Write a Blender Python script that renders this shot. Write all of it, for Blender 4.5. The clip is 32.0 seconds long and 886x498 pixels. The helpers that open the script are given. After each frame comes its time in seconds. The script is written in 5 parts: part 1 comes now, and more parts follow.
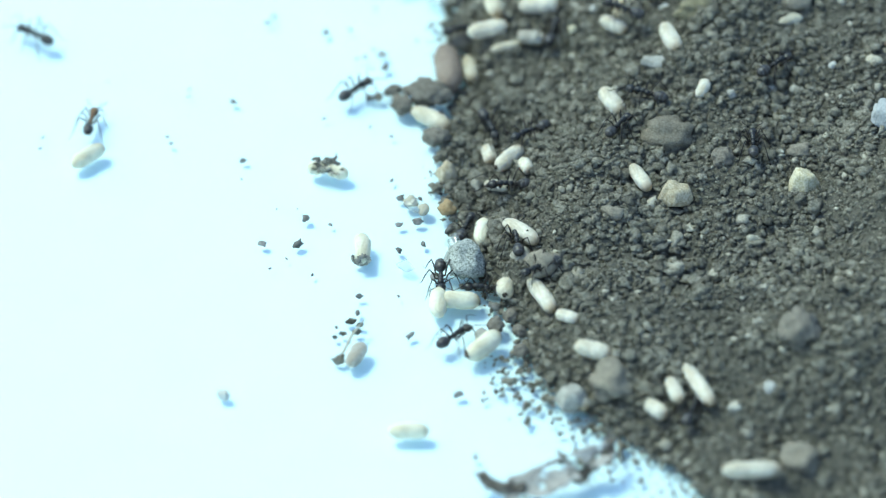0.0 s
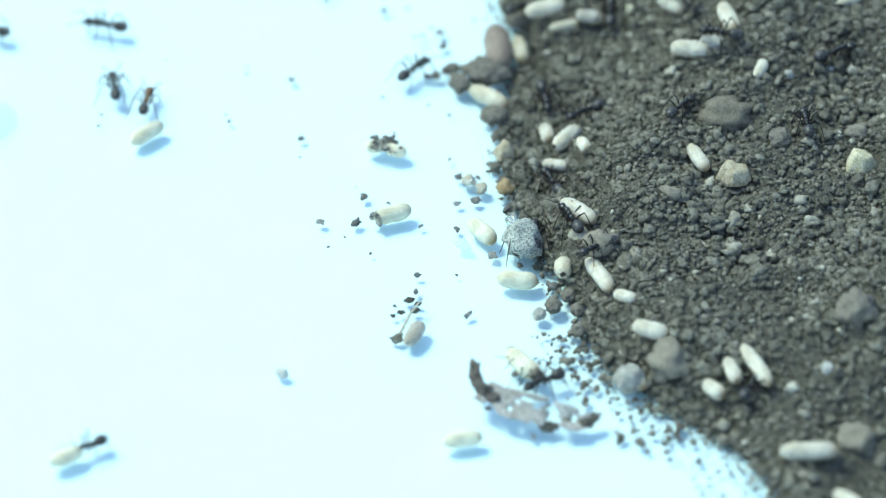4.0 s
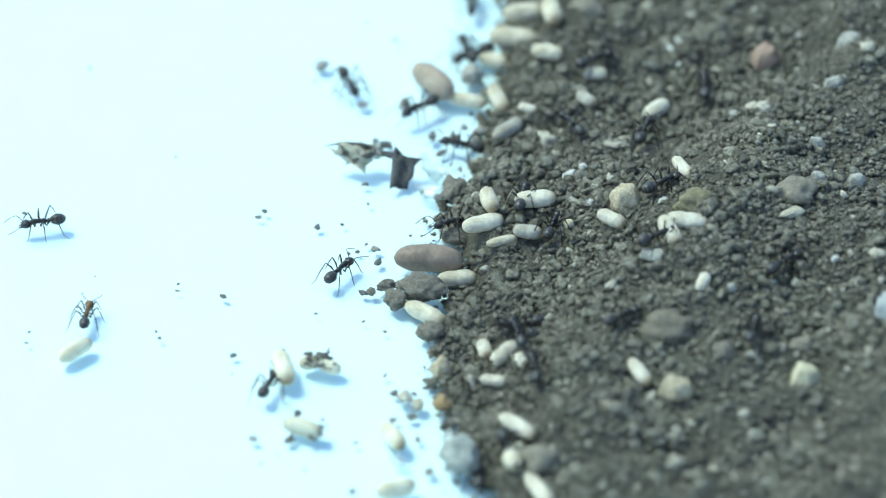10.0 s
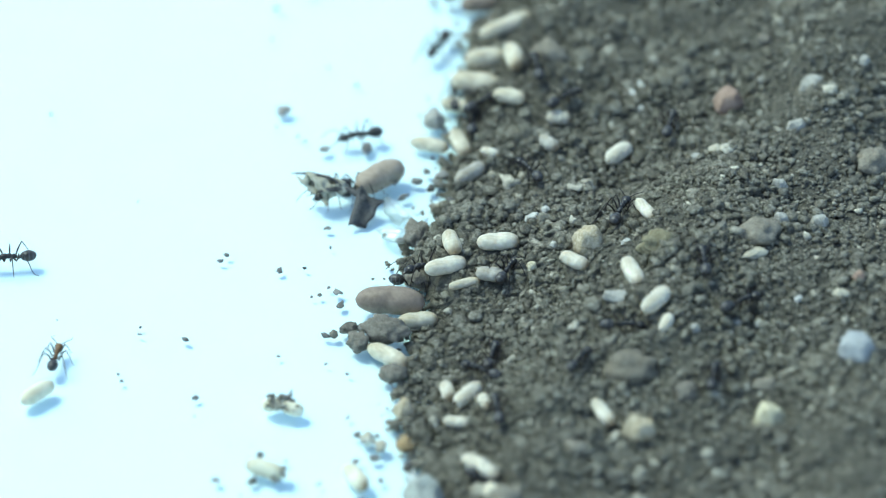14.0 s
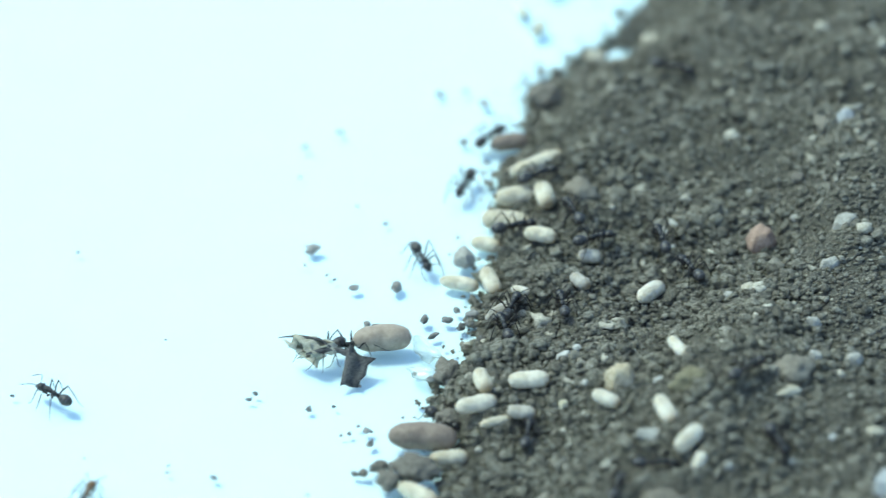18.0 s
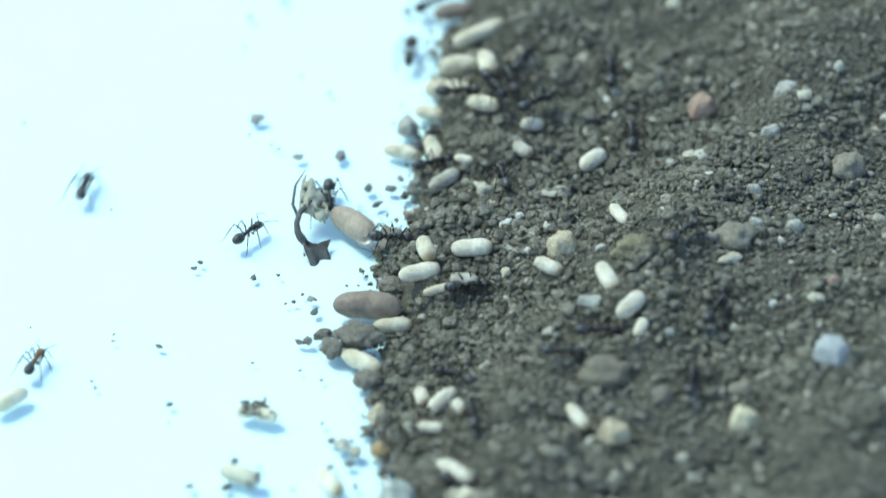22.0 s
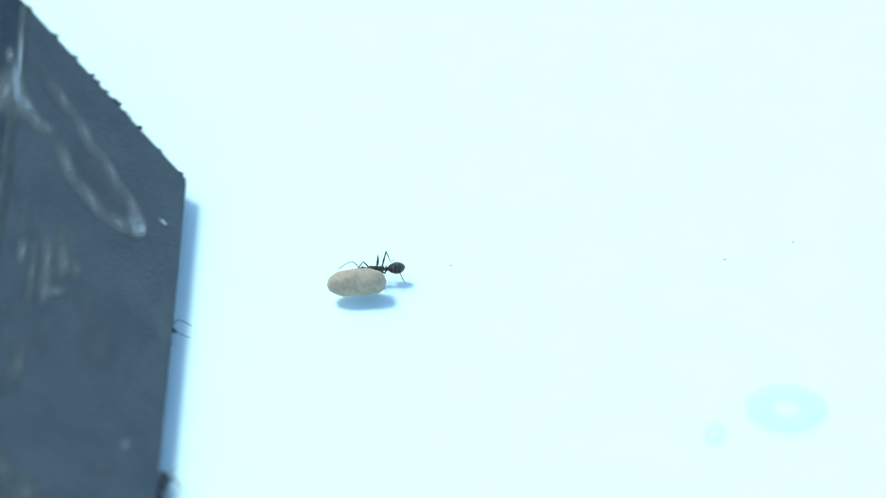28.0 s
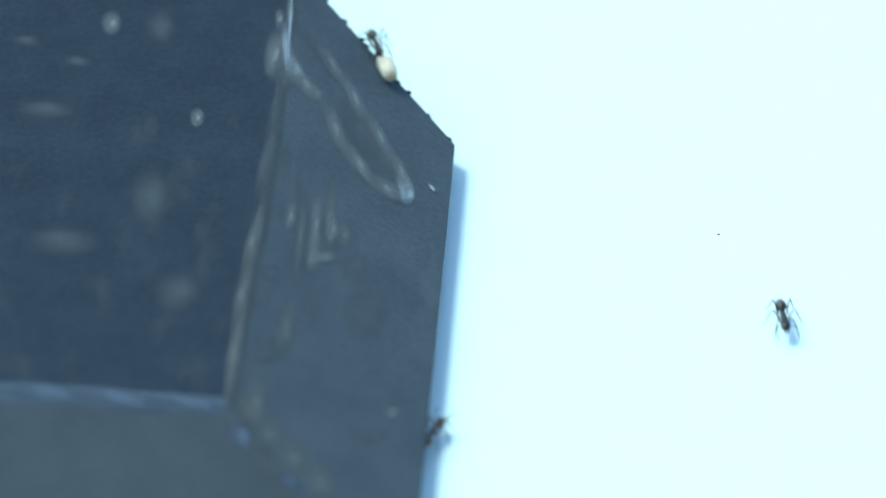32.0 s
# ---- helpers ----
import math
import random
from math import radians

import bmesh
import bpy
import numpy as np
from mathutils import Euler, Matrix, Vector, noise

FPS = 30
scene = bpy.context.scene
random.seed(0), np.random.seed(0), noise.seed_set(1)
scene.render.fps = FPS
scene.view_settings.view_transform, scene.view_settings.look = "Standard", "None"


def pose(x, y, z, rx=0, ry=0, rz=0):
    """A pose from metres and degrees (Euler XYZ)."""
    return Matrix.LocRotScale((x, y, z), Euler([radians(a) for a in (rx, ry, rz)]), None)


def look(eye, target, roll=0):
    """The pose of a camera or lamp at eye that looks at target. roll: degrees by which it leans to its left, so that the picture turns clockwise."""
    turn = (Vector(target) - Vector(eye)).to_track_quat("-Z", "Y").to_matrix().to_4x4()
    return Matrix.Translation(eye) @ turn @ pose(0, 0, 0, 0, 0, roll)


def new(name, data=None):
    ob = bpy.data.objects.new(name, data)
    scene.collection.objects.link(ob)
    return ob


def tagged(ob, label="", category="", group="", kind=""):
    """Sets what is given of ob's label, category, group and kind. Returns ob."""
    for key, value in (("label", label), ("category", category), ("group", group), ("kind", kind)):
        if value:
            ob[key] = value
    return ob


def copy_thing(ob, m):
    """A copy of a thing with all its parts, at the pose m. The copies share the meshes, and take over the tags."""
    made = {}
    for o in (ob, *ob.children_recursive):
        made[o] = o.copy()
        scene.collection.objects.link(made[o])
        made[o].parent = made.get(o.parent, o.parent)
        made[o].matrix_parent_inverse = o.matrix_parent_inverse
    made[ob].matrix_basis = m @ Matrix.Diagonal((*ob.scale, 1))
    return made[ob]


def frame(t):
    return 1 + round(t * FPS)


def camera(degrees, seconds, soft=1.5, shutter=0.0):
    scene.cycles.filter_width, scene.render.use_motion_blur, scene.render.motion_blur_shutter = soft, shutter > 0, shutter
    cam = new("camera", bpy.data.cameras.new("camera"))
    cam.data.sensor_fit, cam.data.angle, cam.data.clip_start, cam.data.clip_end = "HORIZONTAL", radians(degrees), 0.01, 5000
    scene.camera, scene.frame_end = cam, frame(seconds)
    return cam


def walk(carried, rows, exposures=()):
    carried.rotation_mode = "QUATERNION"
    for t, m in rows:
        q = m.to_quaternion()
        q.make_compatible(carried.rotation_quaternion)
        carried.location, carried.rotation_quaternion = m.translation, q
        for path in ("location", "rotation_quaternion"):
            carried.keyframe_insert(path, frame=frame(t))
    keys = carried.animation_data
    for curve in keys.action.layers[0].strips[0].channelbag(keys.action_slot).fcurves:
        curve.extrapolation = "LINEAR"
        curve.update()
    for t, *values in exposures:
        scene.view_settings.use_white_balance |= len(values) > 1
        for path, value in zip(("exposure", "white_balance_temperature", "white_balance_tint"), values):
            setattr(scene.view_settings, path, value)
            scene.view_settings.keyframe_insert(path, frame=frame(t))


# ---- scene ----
# All plan numbers below are in millimetres; M turns them into metres.
M = 0.001
cam = camera(4.710, 32.0, soft=1.15, shutter=0.5)
cam.data.dof.use_dof = True
cam.data.dof.focus_distance = 1.532
cam.data.dof.aperture_fstop = 11.0
PATH = [
    (0, pose(-0.01922, -1.18778, 0.99433, 49.6091, -0.4908, -0.5699)),
    (0.5, pose(-0.01983, -1.18838, 0.99621, 49.5231, -0.5072, -0.5445)),
    (1, pose(-0.02033, -1.18897, 0.99732, 49.4609, -0.5286, -0.5112)),
    (1.5, pose(-0.02040, -1.18924, 0.99716, 49.4735, -0.5117, -0.5272)),
    (2, pose(-0.02038, -1.18935, 0.99756, 49.4496, -0.5167, -0.5203)),
    (2.5, pose(-0.02749, -1.18915, 1.00013, 49.3228, -0.6282, -0.3686)),
    (4.5, pose(-0.02421, -1.18675, 0.99976, 49.3162, -0.6329, -0.3552)),
    (5, pose(-0.02280, -1.18714, 0.99880, 49.3701, -0.5721, -0.4527)),
    (5.5, pose(-0.02256, -1.18709, 0.99871, 49.3692, -0.5752, -0.4598)),
    (6, pose(-0.02230, -1.18621, 0.99884, 49.3522, -0.5702, -0.4678)),
    (6.5, pose(-0.02285, -1.18694, 0.99865, 49.3926, -0.5820, -0.4571)),
    (7, pose(-0.03044, -1.18531, 0.99620, 49.7261, -0.7627, -0.3285)),
    (7.5, pose(-0.03154, -1.18610, 0.99400, 49.9872, -0.8058, -0.3104)),
    (8, pose(-0.03115, -1.18753, 0.98741, 50.4372, -0.7886, -0.3990)),
    (8.5, pose(-0.03105, -1.18702, 0.97874, 50.8732, -0.8316, -0.4756)),
    (9, pose(-0.02883, -1.18489, 0.97149, 51.1323, -0.8033, -0.5595)),
    (9.5, pose(-0.02658, -1.18088, 0.96241, 51.3509, -0.7579, -0.6543)),
    (10, pose(-0.02523, -1.17751, 0.95761, 51.4629, -0.7230, -0.7318)),
    (10.5, pose(-0.02475, -1.17751, 0.95379, 51.6130, -0.7216, -0.7736)),
    (11, pose(-0.02543, -1.17927, 0.94917, 51.8823, -0.7238, -0.8756)),
    (11.5, pose(-0.02584, -1.18414, 0.94399, 52.2285, -0.6810, -0.9936)),
    (12, pose(-0.02611, -1.18440, 0.94293, 52.2985, -0.7456, -0.9965)),
    (12.5, pose(-0.02578, -1.18425, 0.94324, 52.2814, -0.7143, -1.0058)),
    (13, pose(-0.02571, -1.18446, 0.94379, 52.2520, -0.6983, -1.0191)),
    (13.5, pose(-0.02582, -1.18443, 0.94353, 52.2613, -0.7390, -1.0154)),
    (15.5, pose(-0.02598, -1.18415, 0.94346, 52.2709, -0.7376, -0.9859)),
    (16, pose(-0.02596, -1.18494, 0.94559, 52.2148, -0.7160, -0.9227)),
    (16.5, pose(-0.02631, -1.18477, 0.94708, 52.1717, -0.7545, -0.8814)),
    (17, pose(-0.03212, -1.18368, 0.94394, 52.4287, -0.8589, -0.6529)),
    (17.5, pose(-0.03298, -1.17852, 0.92970, 53.1960, -0.8719, -0.7499)),
    (18, pose(-0.03003, -1.17985, 0.92673, 53.3977, -0.7881, -0.9748)),
    (18.5, pose(-0.02729, -1.18264, 0.92296, 53.6489, -0.7147, -1.2024)),
    (19, pose(-0.02619, -1.18407, 0.92379, 53.6458, -0.6981, -1.3336)),
    (19.5, pose(-0.02646, -1.18347, 0.92579, 53.4876, -0.6964, -1.3585)),
    (20, pose(-0.02609, -1.18184, 0.92494, 53.4134, -0.6550, -1.4011)),
    (20.5, pose(-0.02535, -1.18086, 0.92210, 53.4961, -0.6835, -1.4817)),
    (21, pose(-0.02564, -1.18213, 0.92426, 53.3348, -0.6680, -1.4283)),
    (21.5, pose(-0.02517, -1.18325, 0.92854, 53.0226, -0.6660, -1.2784)),
    (22, pose(-0.02514, -1.18765, 0.93414, 52.6554, -0.6723, -1.1997)),
    (22.5, pose(-0.02378, -1.18958, 0.93671, 52.4431, -0.6577, -1.1933)),
    (23, pose(-0.02265, -1.18706, 0.94070, 52.1794, -0.6459, -1.2036)),
    (23.5, pose(-0.02205, -1.18468, 0.94210, 52.0722, -0.6355, -1.2233)),
    (24, pose(-0.02449, -1.18506, 0.94451, 51.9996, -0.7016, -1.0251)),
    (24.5, pose(-0.03741, -1.18527, 0.94228, 52.2336, -0.9935, -0.2744)),
    (25, pose(-0.04518, -1.18163, 0.92847, 52.9771, -1.2382, 0.2669)),
    (25.5, pose(-0.05246, -1.18104, 0.92626, 53.1195, -1.4266, 0.7255)),
    (26, pose(-0.05995, -1.18076, 0.92727, 53.0826, -1.4845, 1.2064)),
    (26.5, pose(-0.06878, -1.17873, 0.92905, 52.9384, -1.4684, 1.6095)),
    (28.5, pose(-0.09300, -1.18743, 0.93513, 52.5880, -0.4677, 2.3145)),
    (29, pose(-0.09478, -1.18523, 0.93821, 52.3896, -0.4912, 2.7743)),
    (29.5, pose(-0.09696, -1.18330, 0.94016, 52.2228, -0.5679, 3.1945)),
    (30, pose(-0.09740, -1.18266, 0.93996, 52.2102, -0.6069, 3.4708)),
    (30.5, pose(-0.09740, -1.18232, 0.93914, 52.2423, -0.5800, 3.4864)),
    (31, pose(-0.09732, -1.18220, 0.93899, 52.2494, -0.6002, 3.5046)),
    (31.5, pose(-0.09735, -1.18063, 0.93985, 52.1850, -0.5626, 3.4845)),
    (32, pose(-0.09729, -1.18074, 0.94003, 52.1761, -0.4875, 3.4246)),
]
walk(cam, PATH, [(0, 0.27, 6500, -17), (32, 0.27, 6500, -17)])

# ---- light ----
world = bpy.data.worlds.new("sky")
scene.world = world
world.use_nodes = True
wt = world.node_tree
sky = wt.nodes.new("ShaderNodeTexSky")
sky.sky_type = "NISHITA"
sky.sun_disc = False
sky.sun_elevation = radians(55)
sky.sun_rotation = radians(-62)
tint = wt.nodes.new("ShaderNodeMixRGB")
tint.blend_type = "MULTIPLY"
tint.inputs[0].default_value = 1.0
tint.inputs[2].default_value = (0.97, 0.895, 1.01, 1)
wt.links.new(sky.outputs[0], tint.inputs[1])
wt.links.new(tint.outputs[0], wt.nodes["Background"].inputs[0])
wt.nodes["Background"].inputs[1].default_value = 0.255
sun = new("sun", bpy.data.lights.new("sun", "SUN"))
sun.data.energy = 2.05
sun.data.angle = radians(16)
sun.data.color = (0.93, 1.0, 0.93)
sun.matrix_basis = look((0, 0, 1), (0.50, -0.27, 0))


# ---- materials ----
def material(name, a, b, scale=900.0, rough=0.6, bump=0.3, island=0.0, subsurface=0.0, spec=0.5, fine=5.0, depth=0.0002, metal=0.0):
    """Two colours mixed by noise at two scales, with a bump of the finer one. scale: 1/m."""
    m = bpy.data.materials.new(name)
    m.use_nodes = True
    n, l = m.node_tree.nodes, m.node_tree.links
    p = n["Principled BSDF"]
    co = n.new("ShaderNodeTexCoord")
    big, small = n.new("ShaderNodeTexNoise"), n.new("ShaderNodeTexNoise")
    big.inputs["Scale"].default_value, small.inputs["Scale"].default_value = scale, scale * fine
    big.inputs["Detail"].default_value, small.inputs["Detail"].default_value = 4, 3
    add = n.new("ShaderNodeMath")
    add.operation = "MULTIPLY_ADD"
    add.inputs[1].default_value = 0.5
    l.new(co.outputs["Object"], big.inputs["Vector"])
    l.new(co.outputs["Object"], small.inputs["Vector"])
    l.new(small.outputs["Fac"], add.inputs[0])
    half = n.new("ShaderNodeMath")
    half.operation = "MULTIPLY"
    half.inputs[1].default_value = 0.5
    l.new(big.outputs["Fac"], half.inputs[0])
    l.new(half.outputs[0], add.inputs[2])
    ramp = n.new("ShaderNodeValToRGB")
    ramp.color_ramp.elements[0].position, ramp.color_ramp.elements[1].position = 0.36, 0.64
    ramp.color_ramp.elements[0].color, ramp.color_ramp.elements[1].color = (*a, 1), (*b, 1)
    l.new(add.outputs[0], ramp.inputs[0])
    last = ramp.outputs[0]
    if island:
        geo, info = n.new("ShaderNodeNewGeometry"), n.new("ShaderNodeObjectInfo")
        both = n.new("ShaderNodeMath")
        both.operation = "ADD"
        l.new(geo.outputs["Random Per Island"], both.inputs[0])
        l.new(info.outputs["Random"], both.inputs[1])
        wrap = n.new("ShaderNodeMath")
        wrap.operation = "FRACT"
        l.new(both.outputs[0], wrap.inputs[0])
        tone = n.new("ShaderNodeMapRange")
        tone.inputs["To Min"].default_value, tone.inputs["To Max"].default_value = 1 - island, 1 + island
        l.new(wrap.outputs[0], tone.inputs["Value"])
        mul = n.new("ShaderNodeVectorMath")
        mul.operation = "SCALE"
        l.new(last, mul.inputs[0])
        l.new(tone.outputs[0], mul.inputs["Scale"])
        last = mul.outputs[0]
    l.new(last, p.inputs["Base Color"])
    p.inputs["Roughness"].default_value = rough
    p.inputs["Metallic"].default_value = metal
    p.inputs["Specular IOR Level"].default_value = spec
    if subsurface:
        p.inputs["Subsurface Weight"].default_value = subsurface
        p.inputs["Subsurface Radius"].default_value = (0.0012, 0.0010, 0.0007)
        p.inputs["Subsurface Scale"].default_value = 1.0
    if bump:
        bm = n.new("ShaderNodeBump")
        bm.inputs["Strength"].default_value, bm.inputs["Distance"].default_value = bump, depth
        l.new(add.outputs[0], bm.inputs["Height"])
        l.new(bm.outputs[0], p.inputs["Normal"])
    return m


def clear(name, tint, gloss, rough=0.05, body=0.0, colour=(1, 1, 1)):
    """Thin clear plastic, film or water: straight-through light, a little gloss, some body colour."""
    m = bpy.data.materials.new(name)
    m.use_nodes = True
    n, l = m.node_tree.nodes, m.node_tree.links
    n.remove(n["Principled BSDF"])
    tr, gl, df, mixa, mixb = (n.new("ShaderNode" + k) for k in ("BsdfTransparent", "BsdfGlossy", "BsdfDiffuse", "MixShader", "MixShader"))
    tr.inputs[0].default_value = (*tint, 1)
    gl.inputs["Roughness"].default_value = rough
    df.inputs[0].default_value = (*colour, 1)
    mixa.inputs[0].default_value, mixb.inputs[0].default_value = body, gloss
    l.new(tr.outputs[0], mixa.inputs[1])
    l.new(df.outputs[0], mixa.inputs[2])
    l.new(mixa.outputs[0], mixb.inputs[1])
    l.new(gl.outputs[0], mixb.inputs[2])
    l.new(mixb.outputs[0], n["Material Output"].inputs[0])
    return m


PAPER = material("white paper", (0.79, 0.92, 0.94), (0.81, 0.94, 0.96), 120, 0.8, 0.05, spec=0.2)
ACRYL = clear("clear acrylic", (0.97, 0.995, 1.0), 0.015)
TABLE = material("table top", (0.30, 0.22, 0.15), (0.40, 0.30, 0.20), 40, 0.5, 0.1)
SOIL = material("grey brown soil", (0.118, 0.111, 0.087), (0.288, 0.269, 0.214), 1300, 0.95, 1.0, island=0.0, spec=0.12, depth=0.0016)
CRUMB = material("soil crumb", (0.165, 0.154, 0.122), (0.480, 0.450, 0.362), 1700, 0.95, 1.0, island=0.36, spec=0.12, fine=7, depth=0.0009)
DUST = material("dry soil particle", (0.18, 0.175, 0.16), (0.40, 0.385, 0.35), 1800, 0.95, 0.9, island=0.4, spec=0.12, depth=0.0004)
BITS = material("pale grit", (0.25, 0.23, 0.18), (0.50, 0.47, 0.38), 900, 0.9, 0.5, island=0.35, spec=0.2)
COCOON = {
    "w": material("white cocoon silk", (0.55, 0.505, 0.395), (0.73, 0.68, 0.56), 350, 0.36, 0.08, island=0.09, subsurface=0.25, spec=0.25),
    "c": material("cream cocoon silk", (0.54, 0.485, 0.355), (0.70, 0.64, 0.50), 350, 0.36, 0.08, island=0.09, subsurface=0.25, spec=0.25),
    "y": material("yellow cream cocoon silk", (0.66, 0.62, 0.46), (0.76, 0.73, 0.58), 350, 0.5, 0.08, island=0.06, subsurface=0.2, spec=0.25),
    "g": material("greyish cocoon silk", (0.36, 0.33, 0.27), (0.48, 0.45, 0.38), 400, 0.5, 0.1, island=0.06, subsurface=0.1, spec=0.25),
    "b": material("brown cocoon silk", (0.205, 0.158, 0.120), (0.305, 0.242, 0.188), 500, 0.45, 0.4, island=0.04, subsurface=0.1, spec=0.25),
    "p": material("pale brown cocoon silk", (0.30, 0.24, 0.18), (0.43, 0.355, 0.275), 500, 0.5, 0.4, island=0.04, subsurface=0.1, spec=0.25),
}


def ended(m, colour, start, stop, axis=0):
    """Tints one end of a thing made along x, softly, as far as start to stop (in mm)."""
    n, l = m.node_tree.nodes, m.node_tree.links
    p = n["Principled BSDF"]
    old = p.inputs["Base Color"].links[0].from_socket
    co, cut, fade, mix = (n.new("ShaderNode" + k) for k in ("TexCoord", "SeparateXYZ", "MapRange", "MixRGB"))
    l.new(co.outputs["Object"], cut.inputs[0])
    fade.inputs["From Min"].default_value, fade.inputs["From Max"].default_value = start * M, stop * M
    fade.inputs["To Max"].default_value = 0.75
    l.new(cut.outputs[0], fade.inputs["Value"])
    l.new(fade.outputs[0], mix.inputs[0])
    l.new(old, mix.inputs[1])
    mix.inputs[2].default_value = (*colour, 1)
    l.new(mix.outputs[0], p.inputs["Base Color"])




def creased(m):
    """Fine lengthwise creases in silk: relief, and shade painted as a darker line into each fold."""
    n, l = m.node_tree.nodes, m.node_tree.links
    p = n["Principled BSDF"]
    co, mp, fold, ramp, mul, bump = (n.new("ShaderNode" + k) for k in ("TexCoord", "Mapping", "TexNoise", "ValToRGB", "MixRGB", "Bump"))
    mp.inputs["Scale"].default_value = (0.28, 1.0, 1.0)
    l.new(co.outputs["Object"], mp.inputs[0])
    l.new(mp.outputs[0], fold.inputs["Vector"])
    fold.inputs["Scale"].default_value, fold.inputs["Detail"].default_value, fold.inputs["Distortion"].default_value = 900, 3, 0.8
    ramp.color_ramp.elements[0].position, ramp.color_ramp.elements[1].position = 0.33, 0.52
    ramp.color_ramp.elements[0].color, ramp.color_ramp.elements[1].color = (0.72, 0.66, 0.55, 1), (1, 1, 1, 1)
    l.new(fold.outputs["Fac"], ramp.inputs[0])
    mul.blend_type = "MULTIPLY"
    mul.inputs[0].default_value = 0.6
    l.new(p.inputs["Base Color"].links[0].from_socket, mul.inputs[1])
    l.new(ramp.outputs[0], mul.inputs[2])
    l.new(mul.outputs[0], p.inputs["Base Color"])
    bump.inputs["Strength"].default_value, bump.inputs["Distance"].default_value = 0.5, 0.00025
    l.new(fold.outputs["Fac"], bump.inputs["Height"])
    l.new(p.inputs["Normal"].links[0].from_socket, bump.inputs["Normal"])
    l.new(bump.outputs[0], p.inputs["Normal"])


for key in "wcyg":
    creased(COCOON[key])
    ended(COCOON[key], (0.27, 0.175, 0.075), 1.9, 3.0)
TIP = material("dark cocoon tip", (0.02, 0.015, 0.01), (0.07, 0.05, 0.03), 2500, 0.7, 0.4)
CHITIN = material("black ant shell", (0.008, 0.008, 0.009), (0.022, 0.021, 0.021), 2500, 0.32, 0.15, spec=0.5, depth=0.00004)
GASTER = material("grey-black abdomen shell", (0.014, 0.013, 0.013), (0.05, 0.045, 0.04), 1500, 0.38, 0.2, spec=0.5, depth=0.00004)


def banded(m, colour):
    """Pale hairy rings across an abdomen."""
    n, l = m.node_tree.nodes, m.node_tree.links
    p = n["Principled BSDF"]
    old = p.inputs["Base Color"].links[0].from_socket
    co, wave, ramp, mix = (n.new("ShaderNode" + k) for k in ("TexCoord", "TexWave", "ValToRGB", "MixRGB"))
    wave.inputs["Scale"].default_value, wave.inputs["Distortion"].default_value = 560, 0.6
    l.new(co.outputs["Object"], wave.inputs["Vector"])
    ramp.color_ramp.elements[0].position, ramp.color_ramp.elements[1].position = 0.72, 0.98
    l.new(wave.outputs["Fac"], ramp.inputs[0])
    l.new(ramp.outputs[0], mix.inputs[0])
    l.new(old, mix.inputs[1])
    mix.inputs[2].default_value = (*colour, 1)
    l.new(mix.outputs[0], p.inputs["Base Color"])


banded(GASTER, (0.075, 0.075, 0.08))
AMBER = material("amber ant shell", (0.04, 0.020, 0.010), (0.24, 0.115, 0.03), 1500, 0.4, 0.15, spec=0.5, depth=0.00004)
LEGS = material("dark ant leg", (0.012, 0.010, 0.009), (0.035, 0.026, 0.02), 2500, 0.45, 0.1, spec=0.4, depth=0.00003)
EYE = material("glossy ant eye", (0.006, 0.006, 0.006), (0.012, 0.012, 0.012), 3000, 0.15, 0.0)
LEAF = material("dried dark leaf", (0.030, 0.030, 0.031), (0.13, 0.124, 0.116), 600, 0.75, 0.7)
HUSK = material("dried straw husk", (0.34, 0.32, 0.23), (0.60, 0.57, 0.45), 700, 0.8, 0.6)
SKIN = material("grey bark skin", (0.22, 0.205, 0.18), (0.58, 0.555, 0.51), 420, 0.85, 0.6, spec=0.2)
BARK = material("brown bark", (0.05, 0.042, 0.034), (0.21, 0.185, 0.155), 500, 0.9, 0.9)
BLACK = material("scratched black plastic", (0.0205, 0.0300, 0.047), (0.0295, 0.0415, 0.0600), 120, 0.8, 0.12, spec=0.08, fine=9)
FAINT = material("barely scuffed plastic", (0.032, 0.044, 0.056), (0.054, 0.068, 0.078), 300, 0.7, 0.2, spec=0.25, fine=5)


def rubbed(m, colour):
    """Adds blotchy, lengthwise rubbed marks to a plain material."""
    n, l = m.node_tree.nodes, m.node_tree.links
    p = n["Principled BSDF"]
    old = p.inputs["Base Color"].links[0].from_socket
    co, mp, a, b2, ramp, mul, mix = (n.new("ShaderNode" + k) for k in ("TexCoord", "Mapping", "TexNoise", "TexNoise", "ValToRGB", "Math", "MixRGB"))
    mp.inputs["Scale"].default_value = (1.0, 0.4, 1.0)
    l.new(co.outputs["Object"], mp.inputs[0])
    a.inputs["Scale"].default_value, b2.inputs["Scale"].default_value = 260, 45
    a.inputs["Detail"].default_value = 6
    l.new(mp.outputs[0], a.inputs["Vector"])
    l.new(mp.outputs[0], b2.inputs["Vector"])
    mul.operation = "MULTIPLY"
    l.new(a.outputs["Fac"], mul.inputs[0])
    l.new(b2.outputs["Fac"], mul.inputs[1])
    ramp.color_ramp.elements[0].position, ramp.color_ramp.elements[1].position = 0.31, 0.52
    l.new(mul.outputs[0], ramp.inputs[0])
    l.new(ramp.outputs[0], mix.inputs[0])
    l.new(old, mix.inputs[1])
    mix.inputs[2].default_value = (*colour, 1)
    l.new(mix.outputs[0], p.inputs["Base Color"])


rubbed(BLACK, (0.046, 0.058, 0.068))
# Lighter copy of BLACK makes up in colour for the side's weaker light.
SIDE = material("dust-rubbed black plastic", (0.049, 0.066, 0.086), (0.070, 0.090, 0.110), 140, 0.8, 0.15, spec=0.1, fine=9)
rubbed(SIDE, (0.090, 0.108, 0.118))


